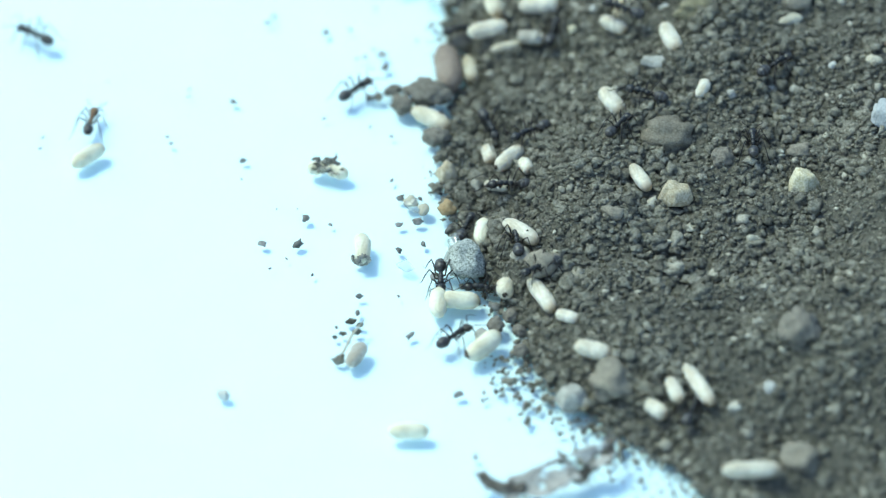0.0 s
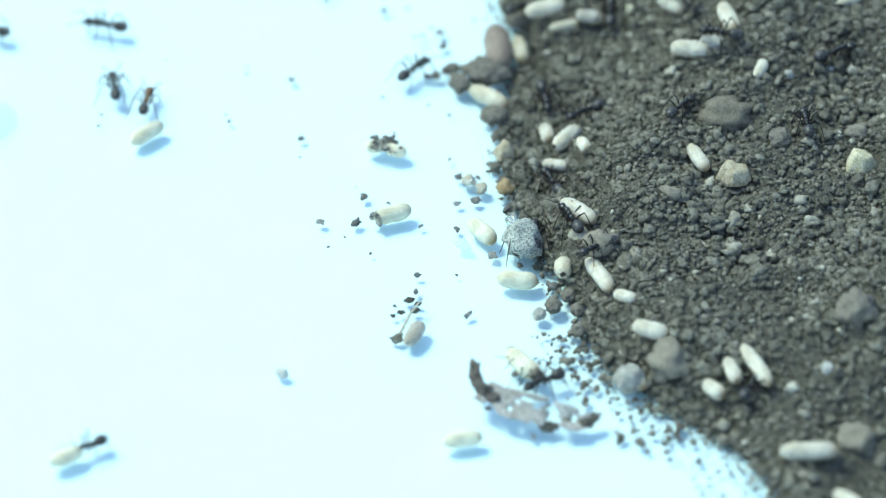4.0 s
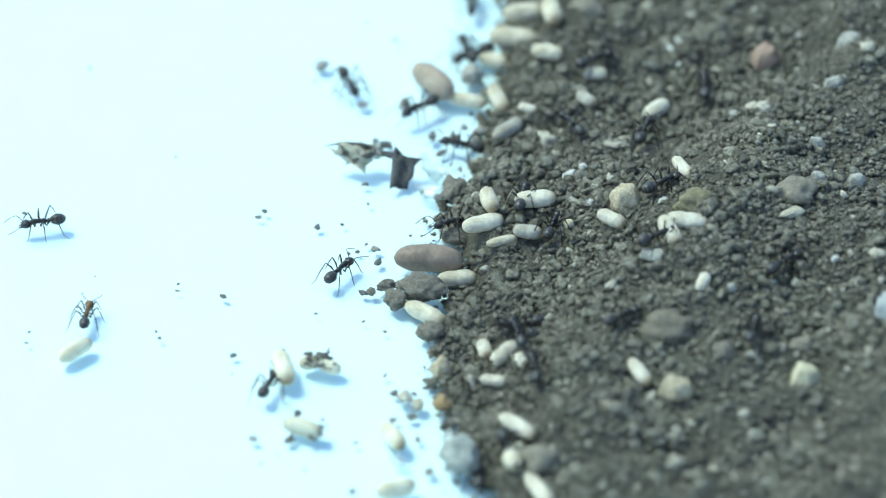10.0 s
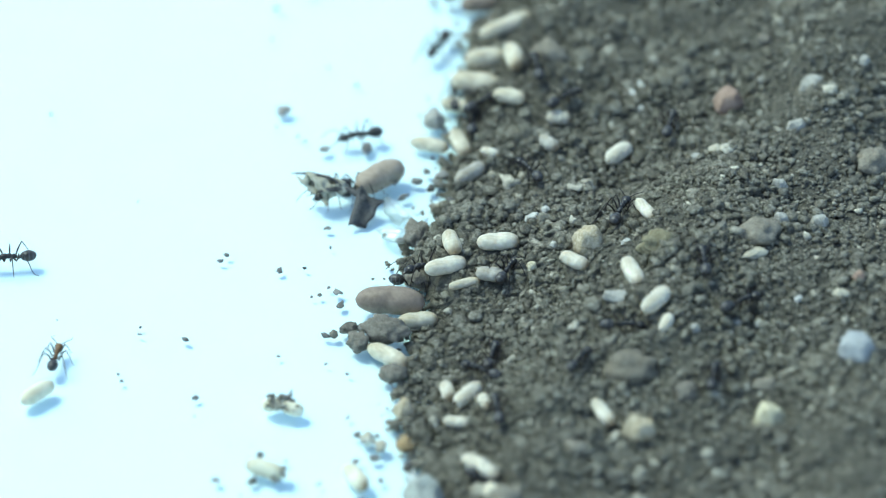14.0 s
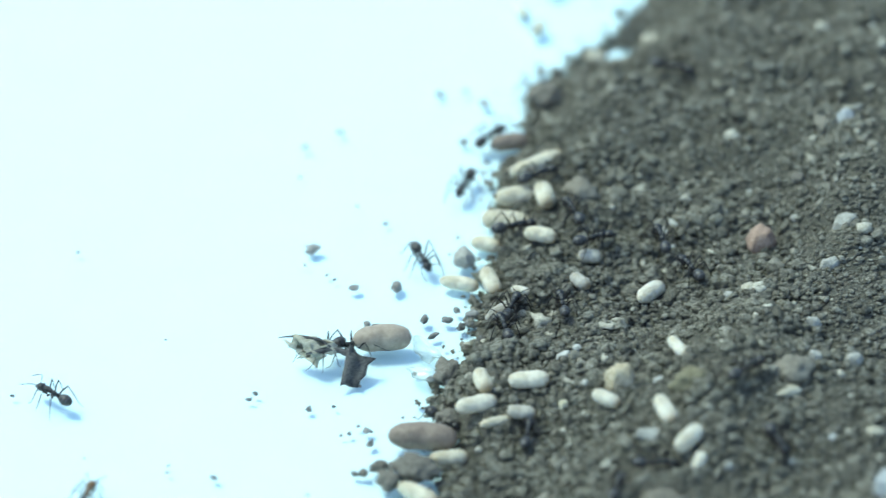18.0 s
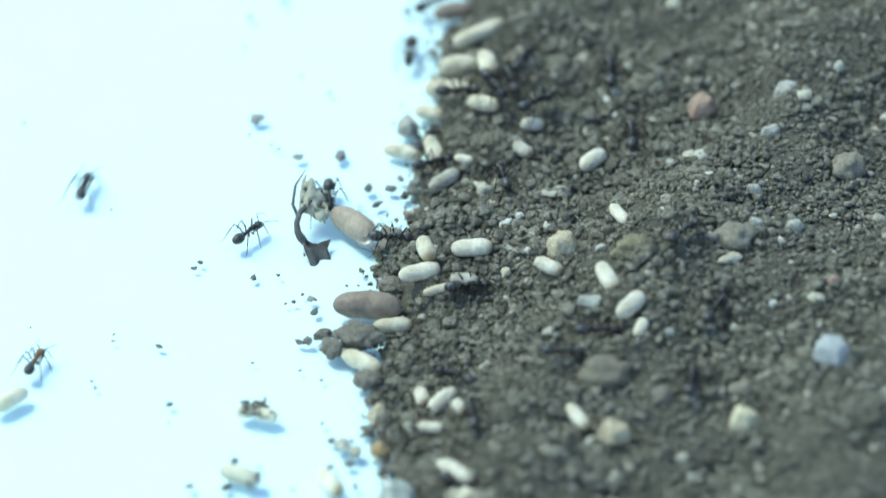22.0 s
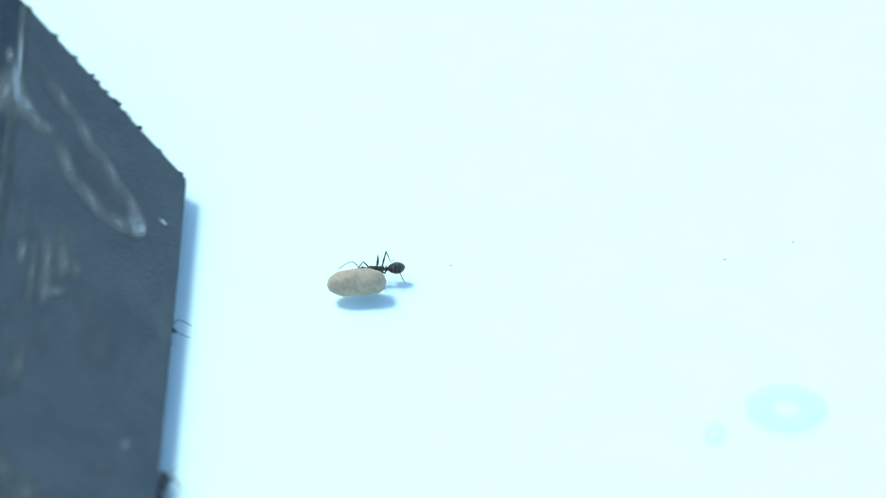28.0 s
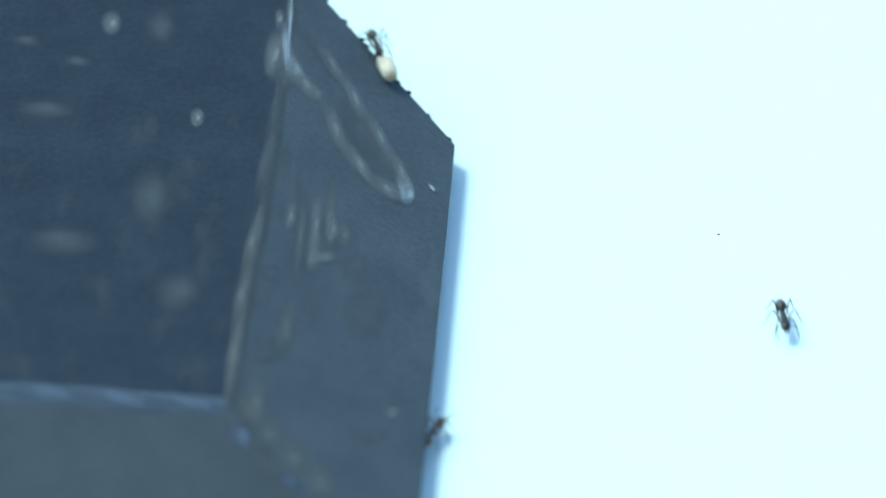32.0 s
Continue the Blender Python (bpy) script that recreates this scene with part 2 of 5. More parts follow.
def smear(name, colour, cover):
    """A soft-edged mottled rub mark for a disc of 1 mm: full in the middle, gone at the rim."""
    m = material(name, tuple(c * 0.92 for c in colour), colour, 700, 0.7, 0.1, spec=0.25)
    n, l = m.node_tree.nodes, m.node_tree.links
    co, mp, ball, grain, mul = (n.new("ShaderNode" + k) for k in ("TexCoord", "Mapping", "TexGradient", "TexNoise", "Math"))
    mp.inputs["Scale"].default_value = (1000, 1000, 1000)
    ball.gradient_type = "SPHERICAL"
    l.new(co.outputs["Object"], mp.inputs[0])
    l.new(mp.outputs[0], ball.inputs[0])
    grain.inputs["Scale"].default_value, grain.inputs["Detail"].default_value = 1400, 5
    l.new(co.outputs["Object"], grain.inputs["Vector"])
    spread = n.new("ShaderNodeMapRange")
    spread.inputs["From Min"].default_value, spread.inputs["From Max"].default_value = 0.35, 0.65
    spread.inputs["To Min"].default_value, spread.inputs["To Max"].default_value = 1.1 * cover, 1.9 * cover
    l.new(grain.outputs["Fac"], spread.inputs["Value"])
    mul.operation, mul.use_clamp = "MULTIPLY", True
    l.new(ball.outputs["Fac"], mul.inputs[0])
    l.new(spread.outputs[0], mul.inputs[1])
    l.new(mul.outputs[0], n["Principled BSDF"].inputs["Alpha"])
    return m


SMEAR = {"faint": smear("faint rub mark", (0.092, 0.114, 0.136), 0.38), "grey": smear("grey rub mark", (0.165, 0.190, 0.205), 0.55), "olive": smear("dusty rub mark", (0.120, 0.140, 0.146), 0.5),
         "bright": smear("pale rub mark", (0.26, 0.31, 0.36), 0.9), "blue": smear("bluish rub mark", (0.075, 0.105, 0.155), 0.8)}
# Paler copy of BLACK: the front face's brightness is put into its colour.
FRONT_PALE = material("dusty black plastic", (0.036, 0.050, 0.066), (0.050, 0.066, 0.082), 150, 0.75, 0.12, spec=0.25, fine=7)
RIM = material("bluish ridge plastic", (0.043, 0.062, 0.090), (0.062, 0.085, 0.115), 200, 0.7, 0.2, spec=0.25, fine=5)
FILM = clear("clear husk film", (0.93, 0.95, 0.94), 0.06, 0.2, 0.16, (0.75, 0.76, 0.70))
WATER = clear("water film", (0.90, 0.98, 0.985), 0.02, 0.03)
STONE = {
    "yellow": ((0.44, 0.38, 0.22), (0.74, 0.69, 0.52)), "buff": ((0.32, 0.26, 0.16), (0.60, 0.53, 0.39)), "brown": ((0.12, 0.105, 0.078), (0.25, 0.222, 0.17)),
    "olive": ((0.15, 0.13, 0.075), (0.31, 0.28, 0.18)), "red": ((0.27, 0.18, 0.13), (0.42, 0.31, 0.24)), "pale": ((0.28, 0.27, 0.23), (0.48, 0.46, 0.40)),
    "blue": ((0.30, 0.31, 0.305), (0.47, 0.48, 0.47)), "granite": ((0.17, 0.18, 0.175), (0.62, 0.64, 0.62)), "grey": ((0.17, 0.15, 0.115), (0.30, 0.27, 0.21)),
    "cream": ((0.38, 0.34, 0.25), (0.56, 0.52, 0.41)), "clod": ((0.125, 0.112, 0.09), (0.25, 0.225, 0.18)), "ochre": ((0.25, 0.17, 0.08), (0.40, 0.30, 0.17)),
    "white": ((0.42, 0.41, 0.36), (0.62, 0.61, 0.55)),
}
STONE = {k: material(k + " stone", a, b, 900, 0.8, 0.6, spec=0.3, fine=4) for k, (a, b) in STONE.items()}
STONE["granite"] = material("speckled granite", (0.11, 0.12, 0.105), (0.58, 0.60, 0.54), 2600, 0.85, 0.6, spec=0.3, fine=2)


# ---- mesh helpers (millimetres in, metres out) ----
def part(name, bm, m, parent=None, label="", smooth=True):
    """One mesh object from a bmesh in millimetres, under parent."""
    me = bpy.data.meshes.new(name)
    bmesh.ops.scale(bm, vec=(M, M, M), verts=bm.verts)
    bm.to_mesh(me)
    bm.free()
    me.materials.append(m)
    me.polygons.foreach_set("use_smooth", [smooth] * len(me.polygons))
    ob = new(name, me)
    ob.parent = parent
    return tagged(ob, label)


def blob(bm, c, r, sub=2, rough=0.0, freq=1.0, seed=0.0, turn=None):
    """An ellipsoid at c with radii r, its surface pushed about by noise."""
    vs = bmesh.ops.create_icosphere(bm, subdivisions=sub, radius=1.0)["verts"]
    for v in vs:
        d = v.co.normalized()
        k = 1.0
        if rough:
            k += rough * noise.noise(d * freq + Vector((seed, seed * 1.7, -seed))) + 0.5 * rough * noise.noise(d * freq * 2.7 + Vector((seed, 3, seed)))
        p = Vector((d.x * r[0], d.y * r[1], d.z * r[2])) * k
        v.co = (turn @ p if turn else p) + Vector(c)
    return vs


def tube(bm, pts, radii, sides=6):
    """A round tube through pts."""
    rings = []
    pts = [Vector(p) for p in pts]
    for i, p in enumerate(pts):
        d = (pts[min(i + 1, len(pts) - 1)] - pts[max(i - 1, 0)]).normalized()
        u = d.cross(Vector((0.13, 0.21, 0.97))).normalized()
        w = d.cross(u)
        rings.append([bm.verts.new(p + radii[i] * (math.cos(a) * u + math.sin(a) * w)) for a in (2 * math.pi * k / sides for k in range(sides))])
    for a, b in zip(rings, rings[1:]):
        for k in range(sides):
            bm.faces.new((a[k], a[(k + 1) % sides], b[(k + 1) % sides], b[k]))
    bm.faces.new(rings[0][::-1])
    bm.faces.new(rings[-1])


def slab(bm, outline, z0, z1, bevel=0.0):
    """A flat plate with the given outline, counter-clockwise, from z0 up to z1."""
    top = [bm.verts.new((x, y, z1)) for x, y in outline]
    low = [bm.verts.new((x, y, z0)) for x, y in outline]
    bm.faces.new(top)
    bm.faces.new(low[::-1])
    for i in range(len(top)):
        j = (i + 1) % len(top)
        bm.faces.new((low[i], low[j], top[j], top[i]))
    if bevel:
        edges = [e for e in bm.edges if all(abs(v.co.z - z1) < 1e-6 for v in e.verts)]
        bmesh.ops.bevel(bm, geom=edges, offset=bevel, segments=3, affect="EDGES", profile=0.6)


def pile(name, m, verts, faces, smooth=True):
    """A mesh of triangles from arrays in millimetres."""
    me = bpy.data.meshes.new(name)
    me.vertices.add(len(verts))
    me.vertices.foreach_set("co", (np.asarray(verts, np.float32) * M).ravel())
    me.loops.add(len(faces) * 3)
    me.loops.foreach_set("vertex_index", np.asarray(faces, np.int32).ravel())
    me.polygons.add(len(faces))
    me.polygons.foreach_set("loop_start", np.arange(len(faces), dtype=np.int32) * 3)
    me.polygons.foreach_set("use_smooth", np.full(len(faces), smooth))
    me.materials.append(m)
    me.update()
    me.validate()
    return new(name, me)


def raw(bm):
    """Vertices and triangles of a bmesh, as arrays."""
    bm.verts.ensure_lookup_table()
    v = np.array([v.co[:] for v in bm.verts])
    f = np.array([[x.index for x in p.verts] for p in bm.faces])
    bm.free()
    return v, f


# ---- sheet, paper, table ----
bm = bmesh.new()
slab(bm, [(-520, -330), (380, -330), (380, 430), (-520, 430)], -0.8, 0.0)
sheet = tagged(part("floor", bm, ACRYL, smooth=False), "clear acrylic sheet lying over white paper", "sheet", kind="structure")
sheet.visible_shadow = False
bm = bmesh.new()
slab(bm, [(-500, -310), (360, -310), (360, 410), (-500, 410)], -1.4, -0.9)
tagged(part("backing_paper", bm, PAPER, smooth=False), "plain white paper under the clear sheet", "paper", kind="structure")
bm = bmesh.new()
slab(bm, [(-900, -700), (760, -700), (760, 800), (-900, 800)], -31.5, -1.5)
tagged(part("table_top", bm, TABLE, smooth=False), "brown wooden table top under the paper", "table", kind="structure")

# ---- soil ----
EDGE = [
    (49.8, -90.6), (39.5, -77.0), (32.8, -67.1), (24.4, -58.9), (18.6, -53.5), (13.9, -47.6), (12.8, -41.6), (12.4, -37.2),
    (9.7, -33.7), (6.9, -28.1), (5.1, -22.1), (4.4, -16.6), (3.2, -11.6), (0.5, -6.1), (0.9, -1.2), (1.8, 5.2),
    (2.9, 12.6), (5.8, 18.1), (4.8, 22.2), (3.3, 25.6), (1.8, 29.0), (3.6, 34.0), (5.7, 39.4), (7.5, 43.6),
    (8.1, 49.0), (9.3, 54.5), (10.5, 60.0), (11.2, 66.8), (11.5, 73.7), (11.9, 80.7), (12.4, 85.5), (15.5, 90.4),
    (16.9, 98.9), (17.9, 109.4), (23.7, 111.6), (26.7, 118.1), (30.6, 121.7), (35.1, 129.0), (39.5, 136.2), (53.0, 154.1),
]
FAR = [(190, 330), (190, -230), (110, -200)]


def soil_depth(x, y):
    """How far points lie inside the soil's edge (negative: outside), in mm."""
    x, y = np.asarray(x, float), np.asarray(y, float)
    near, inside = np.full(x.shape, 1e9), np.zeros(x.shape, bool)
    ring = EDGE + FAR
    for i, (a, b) in enumerate(zip(ring, ring[1:] + ring[:1])):
        dx, dy = b[0] - a[0], b[1] - a[1]
        k = np.clip(((x - a[0]) * dx + (y - a[1]) * dy) / (dx * dx + dy * dy), 0, 1)
        if i < len(EDGE) - 1:
            near = np.minimum(near, np.hypot(x - a[0] - k * dx, y - a[1] - k * dy))
        if dy:
            inside ^= ((a[1] > y) != (b[1] > y)) & (x < a[0] + (y - a[1]) * dx / dy)
    return np.where(inside, near, -near)


RNG = np.random.default_rng(7)
WAVES = [(RNG.uniform(-1, 1, 2) * f, RNG.uniform(0, 6.28), 0.5 / f) for f in (0.12, 0.2, 0.35, 0.6, 0.9, 1.5, 2.2) for _ in range(4)]


def soil_top(x, y):
    """Height of the soil's surface, in mm."""
    d = soil_depth(x, y)
    h = 1.8 * (1 - np.exp(-np.maximum(d, 0) / 2.6)) + 14.0 * (1 - np.exp(-np.maximum(d - 2, 0) / 42))
    w = sum(a * np.sin(k[0] * np.asarray(x) + k[1] * np.asarray(y) + p) for k, p, a in WAVES)
    x, y = np.asarray(x, float), np.asarray(y, float)
    # the heap runs out towards its far sides
    out = np.clip((128 - x) / 30, 0, 1) * np.clip((y + 165) / 35, 0, 1) * np.clip((185 - y) / 35, 0, 1)
    return (h + 0.30 * w * np.clip(d / 4, 0, 1)) * out ** 0.7


def ground(x, y):
    return float(soil_top(np.array([x]), np.array([y]))[0]) if soil_depth([x], [y])[0] > 0 else 0.0


def perch(x, y):
    """Extra height where an ant stands on a lying cocoon."""
    for _, cx, cy, a, l, w in COCOONS:
        c, s = math.cos(radians(a)), math.sin(radians(a))
        u, v = (x - cx) * c + (y - cy) * s, (y - cy) * c - (x - cx) * s
        if math.hypot(max(abs(u) - l / 2 + w / 2, 0), v) < w * 0.6:
            return 0.75 * w
    return 0.0


def soil_bed():
    step = 0.55
    gx, gy = np.arange(-18, 128, step), np.arange(-165, 185, step)
    X, Y = np.meshgrid(gx, gy)
    D = soil_depth(X, Y)
    Z = soil_top(X, Y) + RNG.normal(0, 0.10, X.shape) * np.clip(D / 2, 0, 1)
    Z = np.where(D > 0, Z, 0) + 0.02
    n = len(gx)
    keep = (D > 0.15).ravel()
    i = (np.arange(len(gy) - 1)[:, None] * n + np.arange(n - 1)[None]).ravel()
    quads = np.stack([i, i + 1, i + n + 1, i + n], 1)
    quads = quads[keep[quads].all(1)]
    used, inv = np.unique(quads, return_inverse=True)
    q = inv.reshape(-1, 4)
    v = np.stack([X.ravel(), Y.ravel(), Z.ravel()], 1)[used]
    return pile("soil_bed", SOIL, v, np.concatenate([q[:, :3], q[:, [0, 2, 3]]]))


soil = tagged(soil_bed(), "heap of loose grey-brown crumbly soil on the clear sheet", "soil", kind="structure")

SHAPES = []
for s in range(10):
    for sub in (2, 1):
        bm = bmesh.new()
        blob(bm, (0, 0, 0), (1, RNG.uniform(0.6, 1), RNG.uniform(0.55, 0.9)), sub, 0.8, 1.9, s * 7.3 + 1)
        for v in bm.verts:
            v.co *= 0.8 + 1.0 * abs(noise.noise(v.co * 2.6 + Vector((s, 2 * s, 0)))) + 0.5 * noise.noise(v.co * 4.5 + Vector((3 * s, 0, s)))
        SHAPES.append(raw(bm))


def scatter(name, m, x, y, z, r, coarse):
    """Many grains in one mesh."""
    vs, fs, base = [], [], 0
    for px, py, pz, pr in zip(x, y, z, r):
        v, f = SHAPES[RNG.integers(10) * 2 + (1 if pr < coarse or px > 56 or py > 98 or py < -62 else 0)]
        a, b = RNG.uniform(0, 6.28), RNG.uniform(-0.6, 0.6)
        ca, sa, cb, sb = math.cos(a), math.sin(a), math.cos(b), math.sin(b)
        R = np.array([[ca, -sa * cb, sa * sb], [sa, ca * cb, -ca * sb], [0, sb, cb]])
        vs.append(v @ R.T * pr + (px, py, pz))
        fs.append(f + base)
        base += len(v)
    return pile(name, m, np.concatenate(vs), np.concatenate(fs))


COCOONS_A = [
    ('w', 14.6, -33.9, -66, 8.2, 2.4), ('w', 18.2, -39.8, -24, 3.7, 1.9), ('w', 21.6, -47.5, -19, 5.5, 2.6),
    ('w', 19.6, -53.4, -65, 4.5, 2.2), ('w', 30.3, -57.0, -45, 4.0, 2.4), ('w', 32.9, -55.1, -74, 5.6, 2.2),
    ('w', 36.1, -54.3, -64, 9.3, 2.4), ('w', 43.1, -70.7, 0, 8.6, 2.7), ('w', 48.4, -78.6, -35, 5.0, 2.2),
    ('w', 29.0, -13.4, -67, 6.1, 2.2), ('w', 12.8, -5.7, -69, 3.2, 1.9), ('w', 10.6, -2.7, 49, 6.0, 2.4),
    ('w', 7.6, 0.0, -79, 4.1, 2.2), ('w', 11.9, -21.1, -44, 6.8, 2.4), ('g', 14.1, 21.4, -6, 4.3, 2.2),
]
COCOONS_B = [
    ('c', 10.4, 20.5, 16, 4.9, 1.4), ('c', 8.8, 27.3, -76, 4.8, 2.6), ('c', -0.6, 8.3, -37, 6.9, 2.7),
    ('y', -49.9, 0.1, 44, 6.2, 2.4), ('w', 25.9, 18.9, -38, 4.8, 2.2), ('w', 15.3, 27.2, 0, 6.1, 2.7),
    ('w', 7.8, 23.7, 19, 6.4, 2.6), ('w', 33.9, 12.3, -72, 6.5, 2.6), ('w', 36.2, 27.3, -64, 5.3, 1.9),
    ('w', 8.9, -7.4, -14, 4.1, 1.8), ('c', 14.5, 74.9, 11, 6.4, 2.9), ('c', 18.5, 73.1, -79, 5.8, 2.9),
    ('c', 13.1, 70.6, -8, 7.5, 3.3), ('c', 10.1, 67.3, -24, 4.7, 2.3), ('c', 17.8, 63.9, -14, 5.0, 2.4),
]
COCOONS_C = [
    ('c', 6.1, 57.9, -18, 6.0, 2.2), ('c', 10.6, 57.4, -73, 6.1, 2.6), ('w', 14.8, 52.6, -16, 3.0, 1.4),
    ('w', 24.8, 59.9, -5, 3.6, 2.2), ('w', 33.3, 50.7, 51, 5.5, 2.6), ('g', 23.2, 52.1, -49, 3.7, 2.1),
    ('b', 14.0, 92.0, 16, 5.9, 2.7), ('y', 16.4, 126.5, -67, 4.2, 1.6), ('y', 18.9, 121.3, 64, 3.2, 1.9),
    ('w', 38.2, 2.0, 70, 3.9, 1.9), ('g', 11.8, 48.7, 44, 5.8, 2.4), ('c', 17.5, 82.6, 33, 9.7, 2.4),
]
COCOONS = COCOONS_A + COCOONS_B + COCOONS_C
STONES_A = [
    ('yellow', 52.1, -15.7, 5.4, 5.0, 80), ('buff', 34.1, -16.6, 6.1, 4.2, -10), ('brown', 33.1, -5.8, 7.5, 5.5, -5),
    ('buff', 27.9, 22.8, 5.6, 5.0, -20), ('olive', 37.6, 18.0, 4.5, 3.8, 20), ('red', 49.3, 59.8, 5.3, 4.6, -20),
    ('pale', 61.4, 59.1, 5.1, 3.8, 25), ('blue', 64.4, -8.3, 6.9, 5.8, -40), ('granite', 4.0, -24.8, 5.3, 5.8, 0),
    ('grey', 15.1, -28.5, 4.8, 5.0, 60), ('grey', 24.2, -51.7, 5.8, 7.4, 0), ('pale', 18.6, -53.9, 5.0, 5.5, 0),
    ('clod', -0.8, 13.1, 6.4, 4.4, -15), ('clod', -4.7, 11.4, 3.0, 3.1, 0), ('clod', 0.2, 4.4, 3.8, 3.1, 10),
    ('pale', 31.5, 8.0, 5.1, 2.3, -10), ('olive', 36.1, 17.3, 2.9, 2.5, 0), ('grey', 51.9, 19.6, 5.4, 4.4, 0),
]
STONES_B = [
    ('pale', 55.5, 34.6, 2.9, 2.3, 0), ('pale', 44.1, 44.6, 2.1, 1.9, 0), ('pale', 58.7, 49.9, 3.7, 2.5, 20),
    ('pale', 60.8, 24.5, 3.2, 2.9, 30), ('pale', 55.2, 23.6, 2.9, 2.5, 0), ('cream', 51.3, 15.8, 3.4, 1.7, 25),
    ('cream', 46.9, 45.0, 2.2, 1.7, 0), ('buff', 1.6, -3.4, 3.5, 3.8, 0), ('ochre', 1.6, -11.5, 2.3, 2.4, 70),
    ('clod', 8.2, -37.0, 2.4, 2.9, 0), ('pale', 6.2, -38.9, 2.2, 2.5, 0), ('clod', 10.3, -34.8, 2.1, 2.3, 0),
    ('clod', 11.5, -38.0, 1.9, 2.2, 30), ('clod', 11.6, -42.5, 2.2, 2.5, 0), ('pale', 6.8, 63.8, 3.7, 4.2, 0),
    ('grey', 23.9, 74.5, 4.8, 3.8, -30), ('white', 33.3, 21.0, 2.1, 1.3, 30), ('white', 37.1, 67.2, 2.6, 1.1, -50),
]
STONES_C = [
    ('white', 36.9, 62.6, 1.3, 1.0, 0), ('white', 20.4, 33.6, 3.2, 1.6, 35), ('white', 22.3, 35.0, 1.8, 1.6, 0),
    ('white', 23.2, 24.9, 1.4, 1.6, 0), ('yellow', 20.0, 22.5, 2.1, 1.7, 0), ('white', 31.9, 0.3, 2.5, 1.0, 60),
    ('white', 57.0, 6.0, 1.8, 1.3, 0), ('grey', 25.0, -20.9, 2.9, 2.5, 0), ('clod', 40.8, -11.1, 3.2, 3.1, 0),
    ('grey', 51.6, -9.3, 3.7, 2.3, 0), ('white', 46.2, -56.0, 2.2, 2.3, 0), ('clod', 50.2, -48.0, 5.6, 5.8, 0),
    ('grey', 50.2, -67.4, 5.0, 5.4, 0), ('grey', 69.1, 41.4, 4.8, 4.8, 0), ('blue', 62.5, 83.7, 3.2, 3.5, 20),
    ('grey', 58.9, 83.5, 1.9, 4.2, 0), ('pale', 48.2, 72.1, 1.3, 1.6, 0), ('pale', 54.5, 64.0, 2.2, 1.6, 0),
]
STONES_D = [
    ('pale', 69.0, 62.8, 2.1, 2.5, 0), ('pale', 67.4, 106.1, 1.8, 1.6, 0), ('cream', 35.6, 116.9, 2.9, 2.5, 0),
    ('cream', 27.3, 113.8, 3.5, 2.3, 10), ('clod', 19.6, 103.6, 4.8, 4.4, 0), ('clod', 4.2, 35.5, 4.0, 4.8, 0),
    ('clod', 4.1, 25.5, 4.0, 2.9, 0), ('cream', 62.9, 5.2, 2.4, 1.7, -20), ('pale', 42.2, 1.6, 2.1, 1.7, 30),
    ('pale', 48.2, 3.2, 1.8, 1.2, 0), ('red', 65.5, 8.0, 2.1, 1.9, 0), ('white', -30.2, -51.2, 2.4, 1.7, -20),
    ('cream', -3.6, -9.6, 1.9, 1.9, 0), ('cream', -1.8, -11.2, 1.6, 2.2, 0), ('clod', -6.1, 15.4, 2.7, 1.7, 30),
    ('clod', -8.1, 14.2, 1.3, 1.2, 0), ('white', 35.8, 66.0, 2.5, 1.1, -60), ('clod', 55.2, 72.7, 2.4, 1.9, 0),
]
STONES = STONES_A + STONES_B + STONES_C + STONES_D
def covered(x, y):
    """True where a lying cocoon or stone leaves no room for loose crumbs."""
    out = np.zeros(len(x), bool)
    for _, cx, cy, a, l, w in COCOONS:
        c, s = math.cos(radians(a)), math.sin(radians(a))
        u, v = (x - cx) * c + (y - cy) * s, (y - cy) * c - (x - cx) * s
        out |= np.hypot(np.maximum(np.abs(u) - l / 2 + w / 2, 0), v) < w * 0.46
    for _, cx, cy, w, h, a in STONES:
        out |= np.hypot((x - cx) / w, (y - cy) / h) < 0.42
    return out


N = 104000
px, py = RNG.uniform(-18, 86, N), RNG.uniform(-100, 140, N)
pd = soil_depth(px, py)
lump = np.array([noise.noise(Vector((a * 0.11, b * 0.08, 3.0))) for a, b in zip(px, py)])
pr = np.clip(0.27 * (1 + 0.7 * np.clip(lump, -0.4, 0.6)) * np.exp(RNG.normal(0, 0.48, N)), 0.11, 1.0)
keep = (pd > 0) | ((pd > -9) & (RNG.uniform(0, 1, N) < np.where(py < -42, 0.5 * np.exp(pd / 4.0), 0.34 * np.exp(pd / 1.2))))
keep &= ~covered(px, py)
px, py, pd, pr = px[keep], py[keep], pd[keep], pr[keep]
pz = np.where(pd > 0.2, soil_top(px, py) + pr * RNG.uniform(0.2, 0.8, len(px)), pr * 0.5)
big = np.flatnonzero((pr > 0.5) & (pd < 14) & (pd > -3) & (py > -40) & (py < 100))[:260]
rest = np.ones(len(px), bool)
rest[big] = False
pale = rest & (RNG.uniform(0, 1, len(px)) < 0.022)
tagged(scatter("soil_crumbs", CRUMB, *(a[rest & ~pale] for a in (px, py, pz, pr)), 0.22), "countless fine grey-brown crumbs of loose soil", "soil", kind="stuff")
pr[pale] *= 1.35
tagged(scatter("pale_grit", BITS, *(a[pale] for a in (px, py, pz, pr)), 0.3), "scattered pale mineral grit in the soil", "grit", kind="stuff")
CRUMB_MESH = []
for v, f in SHAPES[::2]:
    ob = pile("crumb", CRUMB, v, f)
    CRUMB_MESH.append(ob.data)
    bpy.data.objects.remove(ob)
DUST_MESH = []
